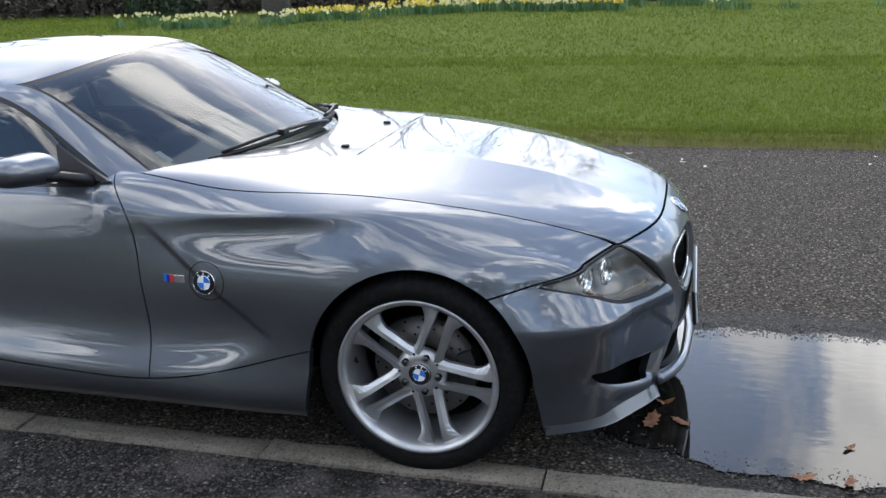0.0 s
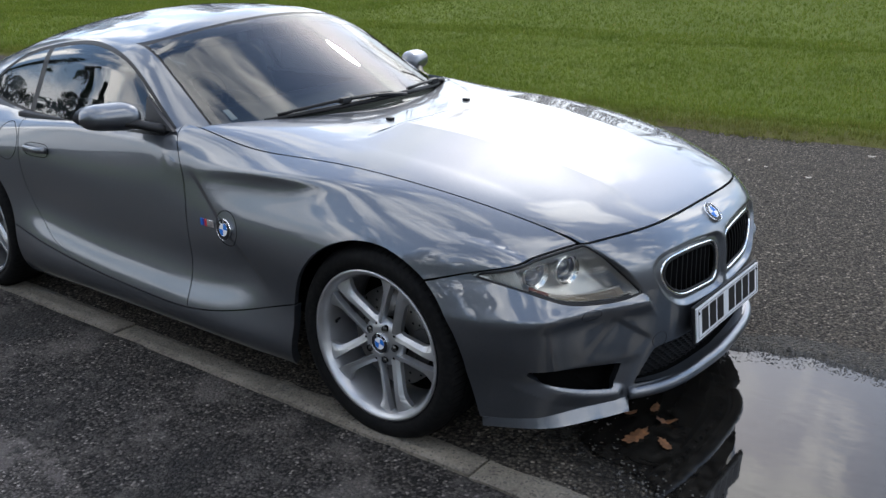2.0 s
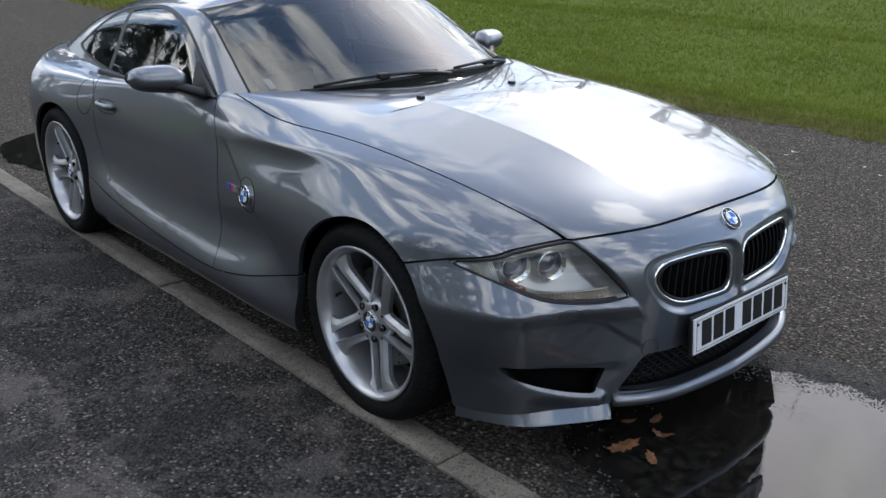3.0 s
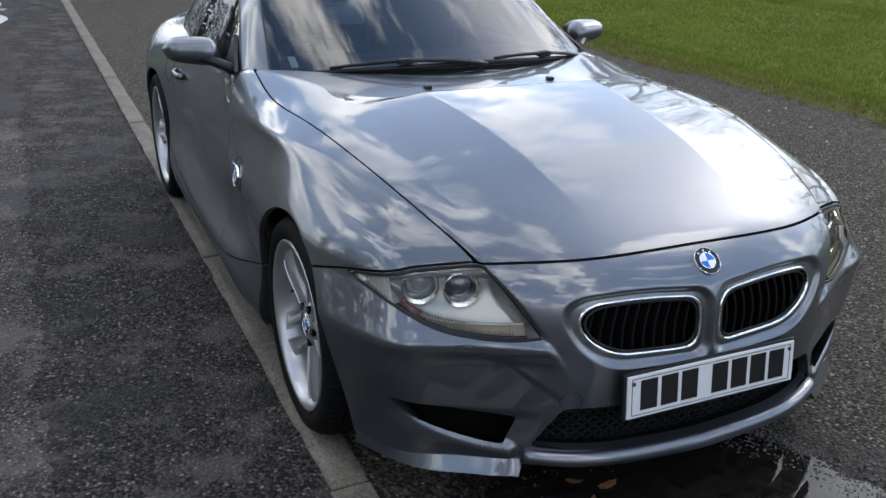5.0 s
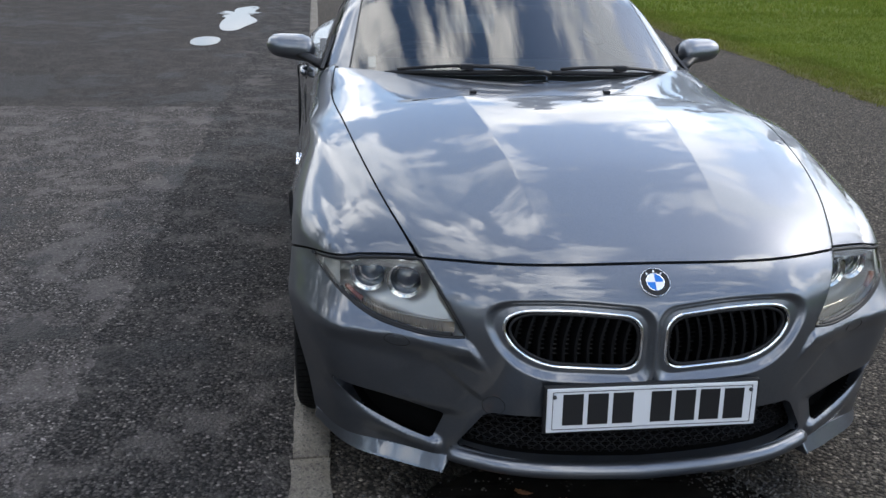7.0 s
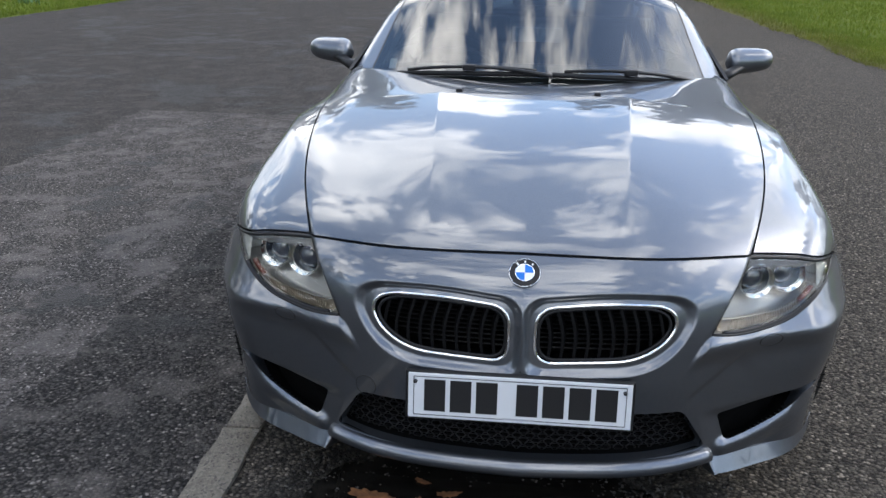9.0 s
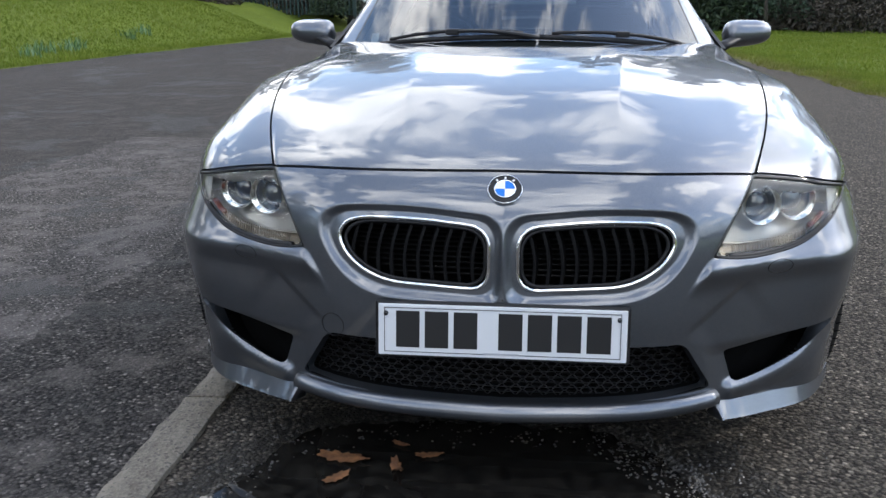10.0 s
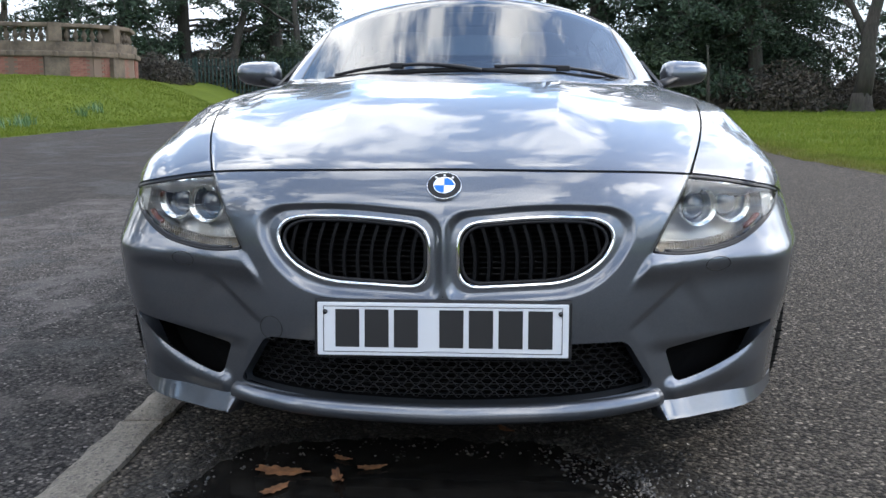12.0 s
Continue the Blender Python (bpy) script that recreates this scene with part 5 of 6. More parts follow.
def puddle(cx, cy, radius, seed, z, label):
    """A film of water with a ragged shore; radius is a function of the angle."""
    n = 420
    th = np.linspace(0, 2 * np.pi, n, endpoint=False)
    r = radius(th)
    jag = 1 + 0.045 * value_noise(9 * np.cos(th), 9 * np.sin(th), seed) + 0.016 * value_noise(34 * np.cos(th), 34 * np.sin(th), seed + 1) + 0.005 * rng.normal(size=n)
    r = r * jag
    V = np.concatenate([[(cx, cy, z)], np.stack([cx + r * np.cos(th), cy + r * np.sin(th), np.full(n, z)], -1)])
    return tagged(mesh_ob("puddle", V, [(0, 1 + i, 1 + (i + 1) % n) for i in range(n)], WATER, None, "", False), label, "puddle", "puddles on the tarmac")


def rounded(a, b, p=3.2):
    return lambda th: 1 / (np.abs(np.cos(th) / a) ** p + np.abs(np.sin(th) / b) ** p) ** (1 / p)


puddle(1.42, -0.075, rounded(0.98, 0.575), 2, 0.0065, "shallow puddle mirroring clouds in front of the bumper")
puddle(-11.9, -1.95, lambda th: rounded(1.6, 0.22, 2.2)(th) * (1 + 0.30 * np.sin(3 * th + 1) + 0.24 * np.sin(7 * th) + 0.12 * np.sin(17 * th + 2)), 5, 0.0085, "long shallow puddle on the older tarmac")
puddle(-8.7, -2.1, rounded(0.42, 0.17, 2.2), 6, 0.0088, "small shallow puddle on the older tarmac")
puddle(-4.3, -0.02, rounded(0.75, 0.62, 2.4), 8, 0.0065, "shallow puddle on the tarmac behind the car")

# ---------------------------------------------------------------- kerb
STONE = material("kerb_concrete", (0.24, 0.21, 0.17), 0.85)
_t = STONE.node_tree
_a, _b, _c = noise_of(STONE, 5.0, 6.0, 0.65), noise_of(STONE, 90.0, 4.0, 0.7), wire(_t, "ShaderNodeTexVoronoi", {"Vector": wire(_t, "ShaderNodeTexCoord").outputs["Object"], "Scale": 150.0})
_col = mixc(STONE, bw(STONE, _a, 0.35, 0.7), (0.090, 0.077, 0.058), (0.190, 0.166, 0.132))
_col = mixc(STONE, bw(STONE, _b, 0.45, 0.75, 0.0, 0.7), _col, (0.255, 0.23, 0.19))
_col = mixc(STONE, bw(STONE, wire(_t, "ShaderNodeSeparateColor", {0: _c.outputs["Color"]}).outputs[0], 0.82, 0.95), _col, (0.07, 0.062, 0.05))
put(STONE, "Base Color", _col)
relief(STONE, _b, 0.6, 0.006, relief(STONE, _c.outputs["Distance"], 0.5, 0.004))
kerb = tagged(new("kerb"), "row of flush weathered concrete kerb stones", "kerb", kind="structure")
stones = []
for v in range(5):
    b = bmesh.new()
    nx, ny = 15, 4
    grid = [[b.verts.new((-0.4615 + 0.923 * i / nx, (KERB_IN - KERB_OUT) * (j / ny - 0.5), 0.0)) for j in range(ny + 1)] for i in range(nx + 1)]
    for row in grid:
        for k, q in enumerate(row):
            edge = k in (0, ny) or row in (grid[0], grid[-1])
            q.co.z = 0.020 + rng.normal() * 0.0012 - (0.007 if edge else 0)
            if k in (0, ny):
                q.co.y += rng.normal() * 0.0025
    for i in range(nx):
        for j in range(ny):
            b.faces.new((grid[i][j], grid[i + 1][j], grid[i + 1][j + 1], grid[i][j + 1]))
    rim = [e for e in b.edges if e.is_boundary]
    ext = bmesh.ops.extrude_edge_only(b, edges=rim)
    for q in [g for g in ext["geom"] if isinstance(g, bmesh.types.BMVert)]:
        q.co.z = -0.06
    bmesh.ops.recalc_face_normals(b, faces=b.faces)
    me = bpy.data.meshes.new("kerb_stone")
    b.to_mesh(me)
    b.free()
    me.materials.append(STONE)
    stones.append(me)
for k in range(-42, 12):
    o = new("kerb_stone", stones[(k * 7) % 5])
    o.parent = kerb
    o.matrix_basis = pose(0.383 + 0.93 * (k + 0.5), (KERB_OUT + KERB_IN) / 2, rng.normal() * 0.0015, rng.normal() * 0.3, 0, rng.normal() * 0.12)

# ---------------------------------------------------------------- lawns
def lawn_h(X, Y):
    d = Y - LAWN
    edge = 0.10 * value_noise(X * 1.1, X * 0.3, 4) + 0.05 * value_noise(X * 4.3, X, 9)
    Y = np.where(d < 0.001, Y + edge, Y)
    Z = 0.035 * step(0.0, 0.25, d) + 0.03 * value_noise(X * 0.8, Y * 0.8, 1) * step(0, 2, d) + 0.10 * value_noise(X * 0.13, Y * 0.13, 2) * step(1, 8, d) - 0.015 * (d < 0.001)
    return X, Y, Z


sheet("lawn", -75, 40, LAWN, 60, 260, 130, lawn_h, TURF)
BANK = -9.5


def bank_h(X, Y):
    d = BANK - Y
    Y = np.where(d < 0.001, Y + 0.15 * value_noise(X * 0.9, X * 0.2, 5), Y)
    rise = 1.36 * step(0.0, 4.6, d) * step(-9, -26, X)
    Z = 0.04 * step(0, 0.3, d) + rise + 0.05 * value_noise(X * 0.7, Y * 0.7, 3) * step(0, 2, d) - 0.015 * (d < 0.001)
    return X, Y, Z


sheet("bank", -75, 40, BANK, -70, 180, 110, bank_h, TURF)


def tufts(name, n, spread, label, hmin=0.03, hmax=0.07, blades=4):
    """Many small grass blades as one mesh of stuff."""
    P = spread(n)
    V = np.zeros((n, blades, 3, 3))
    for k in range(blades):
        a = rng.uniform(0, 2 * np.pi, n)
        h = rng.uniform(hmin, hmax, n)
        w = rng.uniform(0.003, 0.006, n) * (hmax / 0.07)
        lean = rng.uniform(0.2, 0.9, n) * h
        root = P + np.stack([rng.normal(size=n) * 0.012, rng.normal(size=n) * 0.012, np.zeros(n)], -1)
        sidev = np.stack([-np.sin(a), np.cos(a), np.zeros(n)], -1) * w[:, None]
        tip = root + np.stack([np.cos(a) * lean, np.sin(a) * lean, h], -1)
        V[:, k, 0], V[:, k, 1], V[:, k, 2] = root - sidev, root + sidev, tip
    V = V.reshape(-1, 3)
    me = bpy.data.meshes.new(name)
    m = len(V) // 3
    me.vertices.add(len(V))
    me.vertices.foreach_set("co", V.ravel())
    me.loops.add(len(V))
    me.loops.foreach_set("vertex_index", np.arange(len(V), dtype=np.int32))
    me.polygons.add(m)
    me.polygons.foreach_set("loop_start", np.arange(0, len(V), 3, dtype=np.int32))
    me.polygons.foreach_set("loop_total", np.full(m, 3, dtype=np.int32))
    me.update(calc_edges=True)
    me.materials.append(BLADE)
    return tagged(new(name, me), label, "grass", kind="stuff")


def on_lawn(x0, x1, y0, y1):
    def f(n):
        X, Y = rng.uniform(x0, x1, n), y0 + (y1 - y0) * rng.uniform(0, 1, n) ** 1.4
        keep_low = Y < LAWN + 0.04 + rng.uniform(0, 0.45, n) ** 1.3 + 0.12 * value_noise(X * 1.1, X * 0.3, 4) + 0.05 * value_noise(X * 4.3, X, 9)
        Y = np.where(keep_low, Y + 0.6, Y)
        return np.stack([X, Y, lawn_h(X, np.maximum(Y, LAWN + 0.01))[2] - 0.005], -1)
    return f


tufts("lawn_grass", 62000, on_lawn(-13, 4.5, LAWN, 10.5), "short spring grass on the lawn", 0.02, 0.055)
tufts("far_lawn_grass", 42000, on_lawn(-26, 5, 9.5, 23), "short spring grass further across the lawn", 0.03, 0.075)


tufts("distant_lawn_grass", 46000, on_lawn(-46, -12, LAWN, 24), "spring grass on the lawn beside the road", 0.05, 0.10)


def on_bank(n):
    X, Y = rng.uniform(-34, -11, n), BANK - 9 * rng.uniform(0, 1, n) ** 1.3
    return np.stack([X, Y - 0.1, bank_h(X, Y - 0.1)[2] - 0.005], -1)


tufts("bank_grass", 30000, on_bank, "grass on the sloping bank", 0.04, 0.09)

# ---------------------------------------------------------------- daffodils
LEAFGREEN = material("daffodil_leaf", (0.06, 0.15, 0.05), 0.5)
_n = noise_of(LEAFGREEN, 8.0)
put(LEAFGREEN, "Base Color", mixc(LEAFGREEN, _n, (0.035, 0.10, 0.03), (0.10, 0.20, 0.07)))
YELLOW = material("daffodil_yellow", (0.78, 0.60, 0.05), 0.6)
CREAM = material("daffodil_cream", (0.80, 0.74, 0.38), 0.6)


def daffodils(seed, blooms, tone):
    r = np.random.default_rng(seed)
    root = tagged(new("daffodil_clump"), ("clump of %s daffodils growing in the lawn" % ("yellow" if tone is YELLOW else "pale cream")) if blooms else "clump of green daffodil leaves without blooms", "flowers", "daffodils along the lawn")
    V, F = [], []
    for _ in range(46):
        x, y, a, h = r.normal() * 0.13, r.normal() * 0.13, r.uniform(0, 6.3), r.uniform(0.18, 0.34)
        c, s2, w = math.cos(a), math.sin(a), 0.009
        pts = [(x, y, 0, w), (x + 0.03 * c, y + 0.03 * s2, h * 0.6, w), (x + 0.09 * c, y + 0.09 * s2, h, 0.002)]
        o = len(V)
        for px, py, pz, ww in pts:
            V += [(px - s2 * ww, py + c * ww, pz), (px + s2 * ww, py - c * ww, pz)]
        F += [(o, o + 1, o + 3, o + 2), (o + 2, o + 3, o + 5, o + 4)]
    tagged(mesh_ob("foliage", V, F, LEAFGREEN, root), kind="stuff")
    for _ in range(blooms):
        x, y, h, a = r.normal() * 0.15, r.normal() * 0.15, r.uniform(0.26, 0.38), r.uniform(0, 6.3)
        face = Vector((math.cos(a), math.sin(a), 0.25)).normalized()
        q = face.to_track_quat("Z", "Y").to_matrix()
        pv, pf = [], []
        for k in range(6):
            t0 = k * math.pi / 3
            o = len(pv)
            pv += [(0, 0, 0), (0.030 * math.cos(t0 - 0.4), 0.030 * math.sin(t0 - 0.4), 0.004), (0.050 * math.cos(t0), 0.050 * math.sin(t0), 0.0), (0.030 * math.cos(t0 + 0.4), 0.030 * math.sin(t0 + 0.4), 0.004)]
            pf.append((o, o + 1, o + 2, o + 3))
        tv, tf = lathe([(0.010, 0.0), (0.013, 0.022), (0.018, 0.030)], 8, "z")
        V2, F2 = merge((np.array(pv), pf), (tv, tf))
        V2 = V2 @ np.array(q).T + np.array((x, y, h))
        mesh_ob("bloom", V2, F2, tone, root, "", False)
    return root


kinds = [daffodils(1, 12, YELLOW), daffodils(2, 9, CREAM), daffodils(3, 5, CREAM), daffodils(4, 3, YELLOW), daffodils(5, 0, CREAM)]
for k in kinds:
    k.matrix_basis = pose(-40 - 2 * kinds.index(k), 30, 0)


def plant(k, x, y, z0=None):
    z = float(lawn_h(np.array([x]), np.array([y]))[2][0]) if z0 is None else z0
    copy_thing(kinds[k], pose(x, y, z - 0.05, 0, 0, rng.uniform(0, 360)))


for i in range(80):
    u = rng.uniform(0, 1) ** 0.75
    plant(int(rng.choice([0, 1, 0, 1, 2])), -9.6 + 8.6 * u + rng.normal() * 0.1, 17.6 + 2.7 * min(1.0, 1.6 * u) + rng.normal() * 0.4)
for i in range(9):
    plant(int(rng.choice([1, 2])), -0.9 + 0.32 * i + rng.normal() * 0.1, 21.6 + rng.normal() * 0.3)
for i in range(14):
    plant(int(rng.choice([2, 2, 1])), -13.2 + 3.4 * rng.uniform(), 17.0 + rng.normal() * 0.5)
for x, y, k in ((1.32, 20.2, 1), (1.85, 20.3, 3), (5.1, 20.9, 3), (-8.8, 18.0, 2), (-8.5, 18.2, 1), (3.0, 20.5, 2)):
    plant(k, x, y)
for x, y in ((-16.5, -10.6), (-17.4, -10.5), (-18.2, -10.7), (-21.5, -10.9), (-22.6, -11.0), (-15.6, -10.4)):
    plant(4, x, y, float(bank_h(np.array([x]), np.array([y]))[2][0]))

# ---------------------------------------------------------------- trees
BARK = material("grey_bark", (0.12, 0.10, 0.08), 0.9)
_a = tex(BARK, scale3=(6.0, 6.0, 0.8), Scale=2.0, Detail=7.0, Roughness=0.7).outputs["Fac"]
_b = noise_of(BARK, 1.2, 3.0)
put(BARK, "Base Color", mixc(BARK, bw(BARK, _a, 0.35, 0.68), (0.022, 0.018, 0.014), mixc(BARK, bw(BARK, _b, 0.4, 0.65), (0.056, 0.046, 0.037), (0.038, 0.043, 0.025))))
relief(BARK, _a, 1.0, 0.05)


def make_needles(name, a, b):
    m = material(name, a, 0.7)
    t = m.node_tree
    rnd = wire(t, "ShaderNodeNewGeometry").outputs["Random Per Island"]
    put(m, "Base Color", mixc(m, rnd, a, b))
    return m


NEEDLE = make_needles("dark_conifer_needles", (0.010, 0.026, 0.012), (0.035, 0.065, 0.030))
TWIG = make_needles("bare_twigs", (0.045, 0.034, 0.026), (0.13, 0.10, 0.075))
BUSH = make_needles("dark_evergreen_leaf", (0.010, 0.022, 0.008), (0.030, 0.055, 0.018))
BRAMBLE = make_needles("brown_undergrowth", (0.022, 0.019, 0.013), (0.060, 0.048, 0.032))


def leaf_cloud(pts, size, flat=0.5, r=None):
    """A small rhombus at each point."""
    r = r or np.random.default_rng(3)
    n = len(pts)
    A = r.normal(size=(n, 3))
    A[:, 2] *= flat
    A /= np.linalg.norm(A, axis=1)[:, None]
    B = np.cross(A, r.normal(size=(n, 3)))
    B /= np.linalg.norm(B, axis=1)[:, None]
    s1 = (size * r.uniform(0.6, 1.5, n))[:, None]
    s2 = s1 * r.uniform(0.2, 0.45, n)[:, None]
    V = np.stack([pts - A * s1, pts + B * s2, pts + A * s1, pts - B * s2], 1).reshape(-1, 3)
    return V, [(4 * i, 4 * i + 1, 4 * i + 2, 4 * i + 3) for i in range(n)]


def conifer(seed, h=17.0, spread=5.0, low=0.8):
    """Cedar-like tree: a straight trunk, tiers of drooping limbs and a ragged dark crown."""
    r = np.random.default_rng(seed)
    root = tagged(new("conifer_tree"), "tall dark evergreen conifer with drooping limbs", "tree", "dark conifers behind the lawns")
    mesh_ob("trunk", *tube([(0.1 * math.sin(z), 0.1 * math.cos(z * 0.7), z) for z in np.linspace(-0.3, h, 12)], np.linspace(0.42, 0.04, 12), 9), BARK, root)
    limbs, pts = [], []
    for k in range(64):
        z = low + (h - low) * (k / 64) ** 0.9 + r.uniform(-0.15, 0.15)
        ln = spread * (1 - 0.78 * (z / h) ** 1.3) * r.uniform(0.6, 1.1)
        a = r.uniform(0, 2 * np.pi)
        tt = np.linspace(0, 1, 7)
        droop = r.uniform(0.05, 0.34)
        P = np.stack([np.cos(a) * ln * tt, np.sin(a) * ln * tt, z + 0.25 * ln * tt - (0.35 + droop) * ln * tt ** 2], -1)
        P[:, 2] = np.maximum(P[:, 2], 0.4)
        limbs.append(tube(P, np.linspace(0.075, 0.012, 7), 5))
        m = int(150 + 95 * ln)
        u = r.uniform(0.15, 1.0, m)
        Q = np.stack([np.interp(u, tt, P[:, i]) for i in range(3)], -1)
        side = r.normal(size=m) * 0.17 * ln * u
        Q[:, 0] += -np.sin(a) * side
        Q[:, 1] += np.cos(a) * side
        Q[:, 2] += -np.abs(r.normal(size=m)) * 0.32 + 0.05
        pts.append(Q)
    tagged(mesh_ob("branchwork", *merge(*limbs), BARK, root), kind="stuff")
    tagged(mesh_ob("crown", *leaf_cloud(np.concatenate(pts), 0.115, 0.7, r), NEEDLE, root, "", False), kind="stuff")
    return root


def bare_tree(seed, h=13.0, girth=0.35, forks=4):
    """A leafless broadleaf: tapered trunk, forking limbs and a haze of twigs."""
    r = np.random.default_rng(seed)
    root = tagged(new("bare_tree"), "leafless broadleaf tree with grey-brown bark", "tree", "bare trees at the wood's edge")
    pieces, twigs = [], []

    def grow(p, d, ln, rad, depth):
        P, R = [np.array(p)], [rad]
        d = np.array(d)
        for k in range(5):
            d = d + r.normal(size=3) * 0.13 + np.array((0, 0, 0.05))
            d /= np.linalg.norm(d)
            P.append(P[-1] + d * ln / 5)
            R.append(rad * (1 - 0.11 * (k + 1)))
        pieces.append(tube(P, R, 8 if depth == 0 else 5))
        if depth >= forks:
            twigs.extend(P[2:])
            return
        for _ in range(2 if depth else 3):
            k = r.integers(2, 6)
            nd = d + r.normal(size=3) * 0.62
            nd[2] = abs(nd[2]) * 0.7 + 0.15
            nd /= np.linalg.norm(nd)
            grow(P[k], nd, ln * r.uniform(0.55, 0.8), R[k] * 0.62, depth + 1)
    flare = tube([(0, 0, -0.3), (0, 0, 0.0), (0, 0, 0.35), (0, 0, 0.9)], [girth * 1.75, girth * 1.55, girth * 1.16, girth], 11)
    pieces.append(flare)
    grow((0, 0, 0.6), (0.05, 0.02, 1), h * 0.42, girth, 0)
    mesh_ob("trunk", *merge(*pieces), BARK, root)
    T = np.array(twigs)
    T = np.repeat(T, 5, 0) + r.normal(size=(len(T) * 5, 3)) * 0.35
    V, F = leaf_cloud(T, 0.55, 0.9, r)
    V = V.reshape(-1, 4, 3)
    mid = (V[:, 1:2] + V[:, 3:4]) / 2
    V[:, 1:2] = mid + (V[:, 1:2] - mid) * 0.06
    V[:, 3:4] = mid + (V[:, 3:4] - mid) * 0.06
    tagged(mesh_ob("brushwood", V.reshape(-1, 3), F, TWIG, root, "", False), kind="stuff")
    return root


def bush(seed, w, h, mat, label, name="bush", n=5500):
    r = np.random.default_rng(seed)
    P = r.normal(size=(n, 3))
    P /= np.linalg.norm(P, axis=1)[:, None]
    P *= (r.uniform(0.45, 1.0, n) ** 0.5)[:, None] * (1 + 0.18 * np.sin(P[:, 0] * 5 + seed) * np.cos(P[:, 1] * 4))[:, None]
    P[:, 2] = np.abs(P[:, 2])
    P *= np.array((w, w, h))
    return tagged(mesh_ob(name, *leaf_cloud(P, 0.075, 0.9, r), mat, None, "", False), label, "shrub", "shrubs at the wood's edge")


con = [conifer(11, 17, 5.2), conifer(12, 15, 4.2, 0.3), conifer(13, 19, 6.0, 1.6)]
bare = [bare_tree(21, 14, 0.34), bare_tree(22, 12, 0.22), bare_tree(23, 15, 0.42)]
for k, (x, y, s) in enumerate(((-47, -16.5, 1.0), (-49, -12.0, 1.1), (-52, 3.5, 1.1))):
    con[k].matrix_basis = pose(x, y, 0.6 if y < -5 else 0.0, 0, 0, 40 * k) @ Matrix.Scale(s, 4)
more = [(0, -49, 12.4, 1.0), (1, -48, 15.0, 0.95), (2, -56, 17.4, 1.0), (2, -6, -24, 0.9), (0, -12, -27, 0.9), (1, 0.5, -25, 0.85), (0, 6.5, -26, 0.9), (0, -44.5, 9.6, 0.9), (2, -47, 21.8, 0.8), (0, -48, 9.0, 1.0), (1, -44, 13.0, 0.9), (0, -45, 24.5, 0.85), (0, -46, 11.6, 1.0), (2, -51, 15.6, 0.85), (1, -50, 6.0, 1.2), (2, -53, 13.5, 1.1), (1, -46, -19.5, 1.0), (2, -54, -13.5, 1.0), (0, -50, -24.5, 0.95),
        (1, -42, 31.0, 1.0), (0, 9, -24, 0.8), (2, -3, -27, 0.9), (1, -9, -25, 0.75), (1, 16, -20, 0.9), (0, 22, -14, 0.8), (2, 3, -22, 0.75), (1, -15, -22, 0.8)]
for k, x, y, s in more:
    copy_thing(con[k], pose(x, y, 0.6 if (y < -5 and x < -20) else 0.0, 0, 0, rng.uniform(0, 360)) @ Matrix.Scale(s, 4))


def turn_copy(src, x, y, s, z=0.0, rz=None):
    c = copy_thing(src, pose(x, y, z, 0, 0, rng.uniform(0, 360) if rz is None else rz))
    c.scale = (s, s, s)
    return c


bare[0].matrix_basis = pose(-10.4, 20.6, 0.0, 0, 0, 30)
bare[1].matrix_basis = pose(-44, -9.3, 0.6, 0, 0, 80)
bare[2].matrix_basis = pose(-40, 16.7, 0.0, 0, 0, 10)
spots = [(1, -20.5, 20.8, 0.9), (1, -18.0, 22.5, 0.8), (1, -13.6, 23.0, 0.75), (2, -3.9, 24.6, 0.7), (0, -3.0, 25.5, 0.9), (2, -1.9, 25.0, 0.8), (0, -0.8, 25.8, 0.8), (1, 0.4, 27.0, 0.75), (0, 2.9, 30.5, 0.6), (1, -22, 24, 1.0),
         (0, -24, 21.5, 0.9), (1, -26.5, 23.5, 1.1), (0, -15.5, 26.5, 1.0), (1, -9.0, 27.0, 1.1), (0, -6.2, 28.0, 1.0), (1, 5.5, 33, 0.7), (2, 9.0, 36, 0.6), (0, 14, 38, 0.7), (1, -30, 25, 1.0), (2, -33, 27, 0.9), (0, -46, -14.0, 0.9), (1, -47, 10.8, 0.8),
         (2, -52, 24.5, 1.0), (0, -40, 26, 0.9), (1, -58, -28, 1.0), (0, -56, -33, 1.1), (2, 20, -30, 1.0), (0, 2, -34, 1.0), (1, -16, -33, 1.0), (0, 30, 8, 1.0), (1, 28, -12, 1.0), (2, 34, 18, 0.9)]
for k, x, y, s in spots:
    turn_copy(bare[k], x, y, s, 0.6 if (y < -5 and x < -30) else 0.0)
stem = tagged(mesh_ob("slender_stem", *tube([(-40, 9.90, -0.1), (-40.02, 9.87, 1.0), (-39.97, 9.81, 2.0), (-40, 9.75, 3.0)], [0.09, 0.075, 0.06, 0.04], 8), BARK), "slender pale tree stem in front of the conifers", "tree")
bu = [bush(31, 1.1, 2.2, BUSH, "dark evergreen bush at the wood's edge"), bush(32, 1.6, 1.2, BRAMBLE, "brown bare undergrowth at the wood's edge"), bush(33, 2.2, 1.6, BRAMBLE, "tangled brown bare undergrowth")]
bu[0].matrix_basis = pose(-15.2, 22.6, 0)
bu[1].matrix_basis = pose(-36.5, -14.4, 1.25)
bu[2].matrix_basis = pose(-20, 24, 0)
for i in range(46):
    x = rng.uniform(-36, 16)
    turn_copy(bu[int(rng.integers(1, 3))], x, 24.0 + 0.13 * max(0, x + 12) + abs(rng.normal()) * 2.2, rng.uniform(0.7, 1.5))
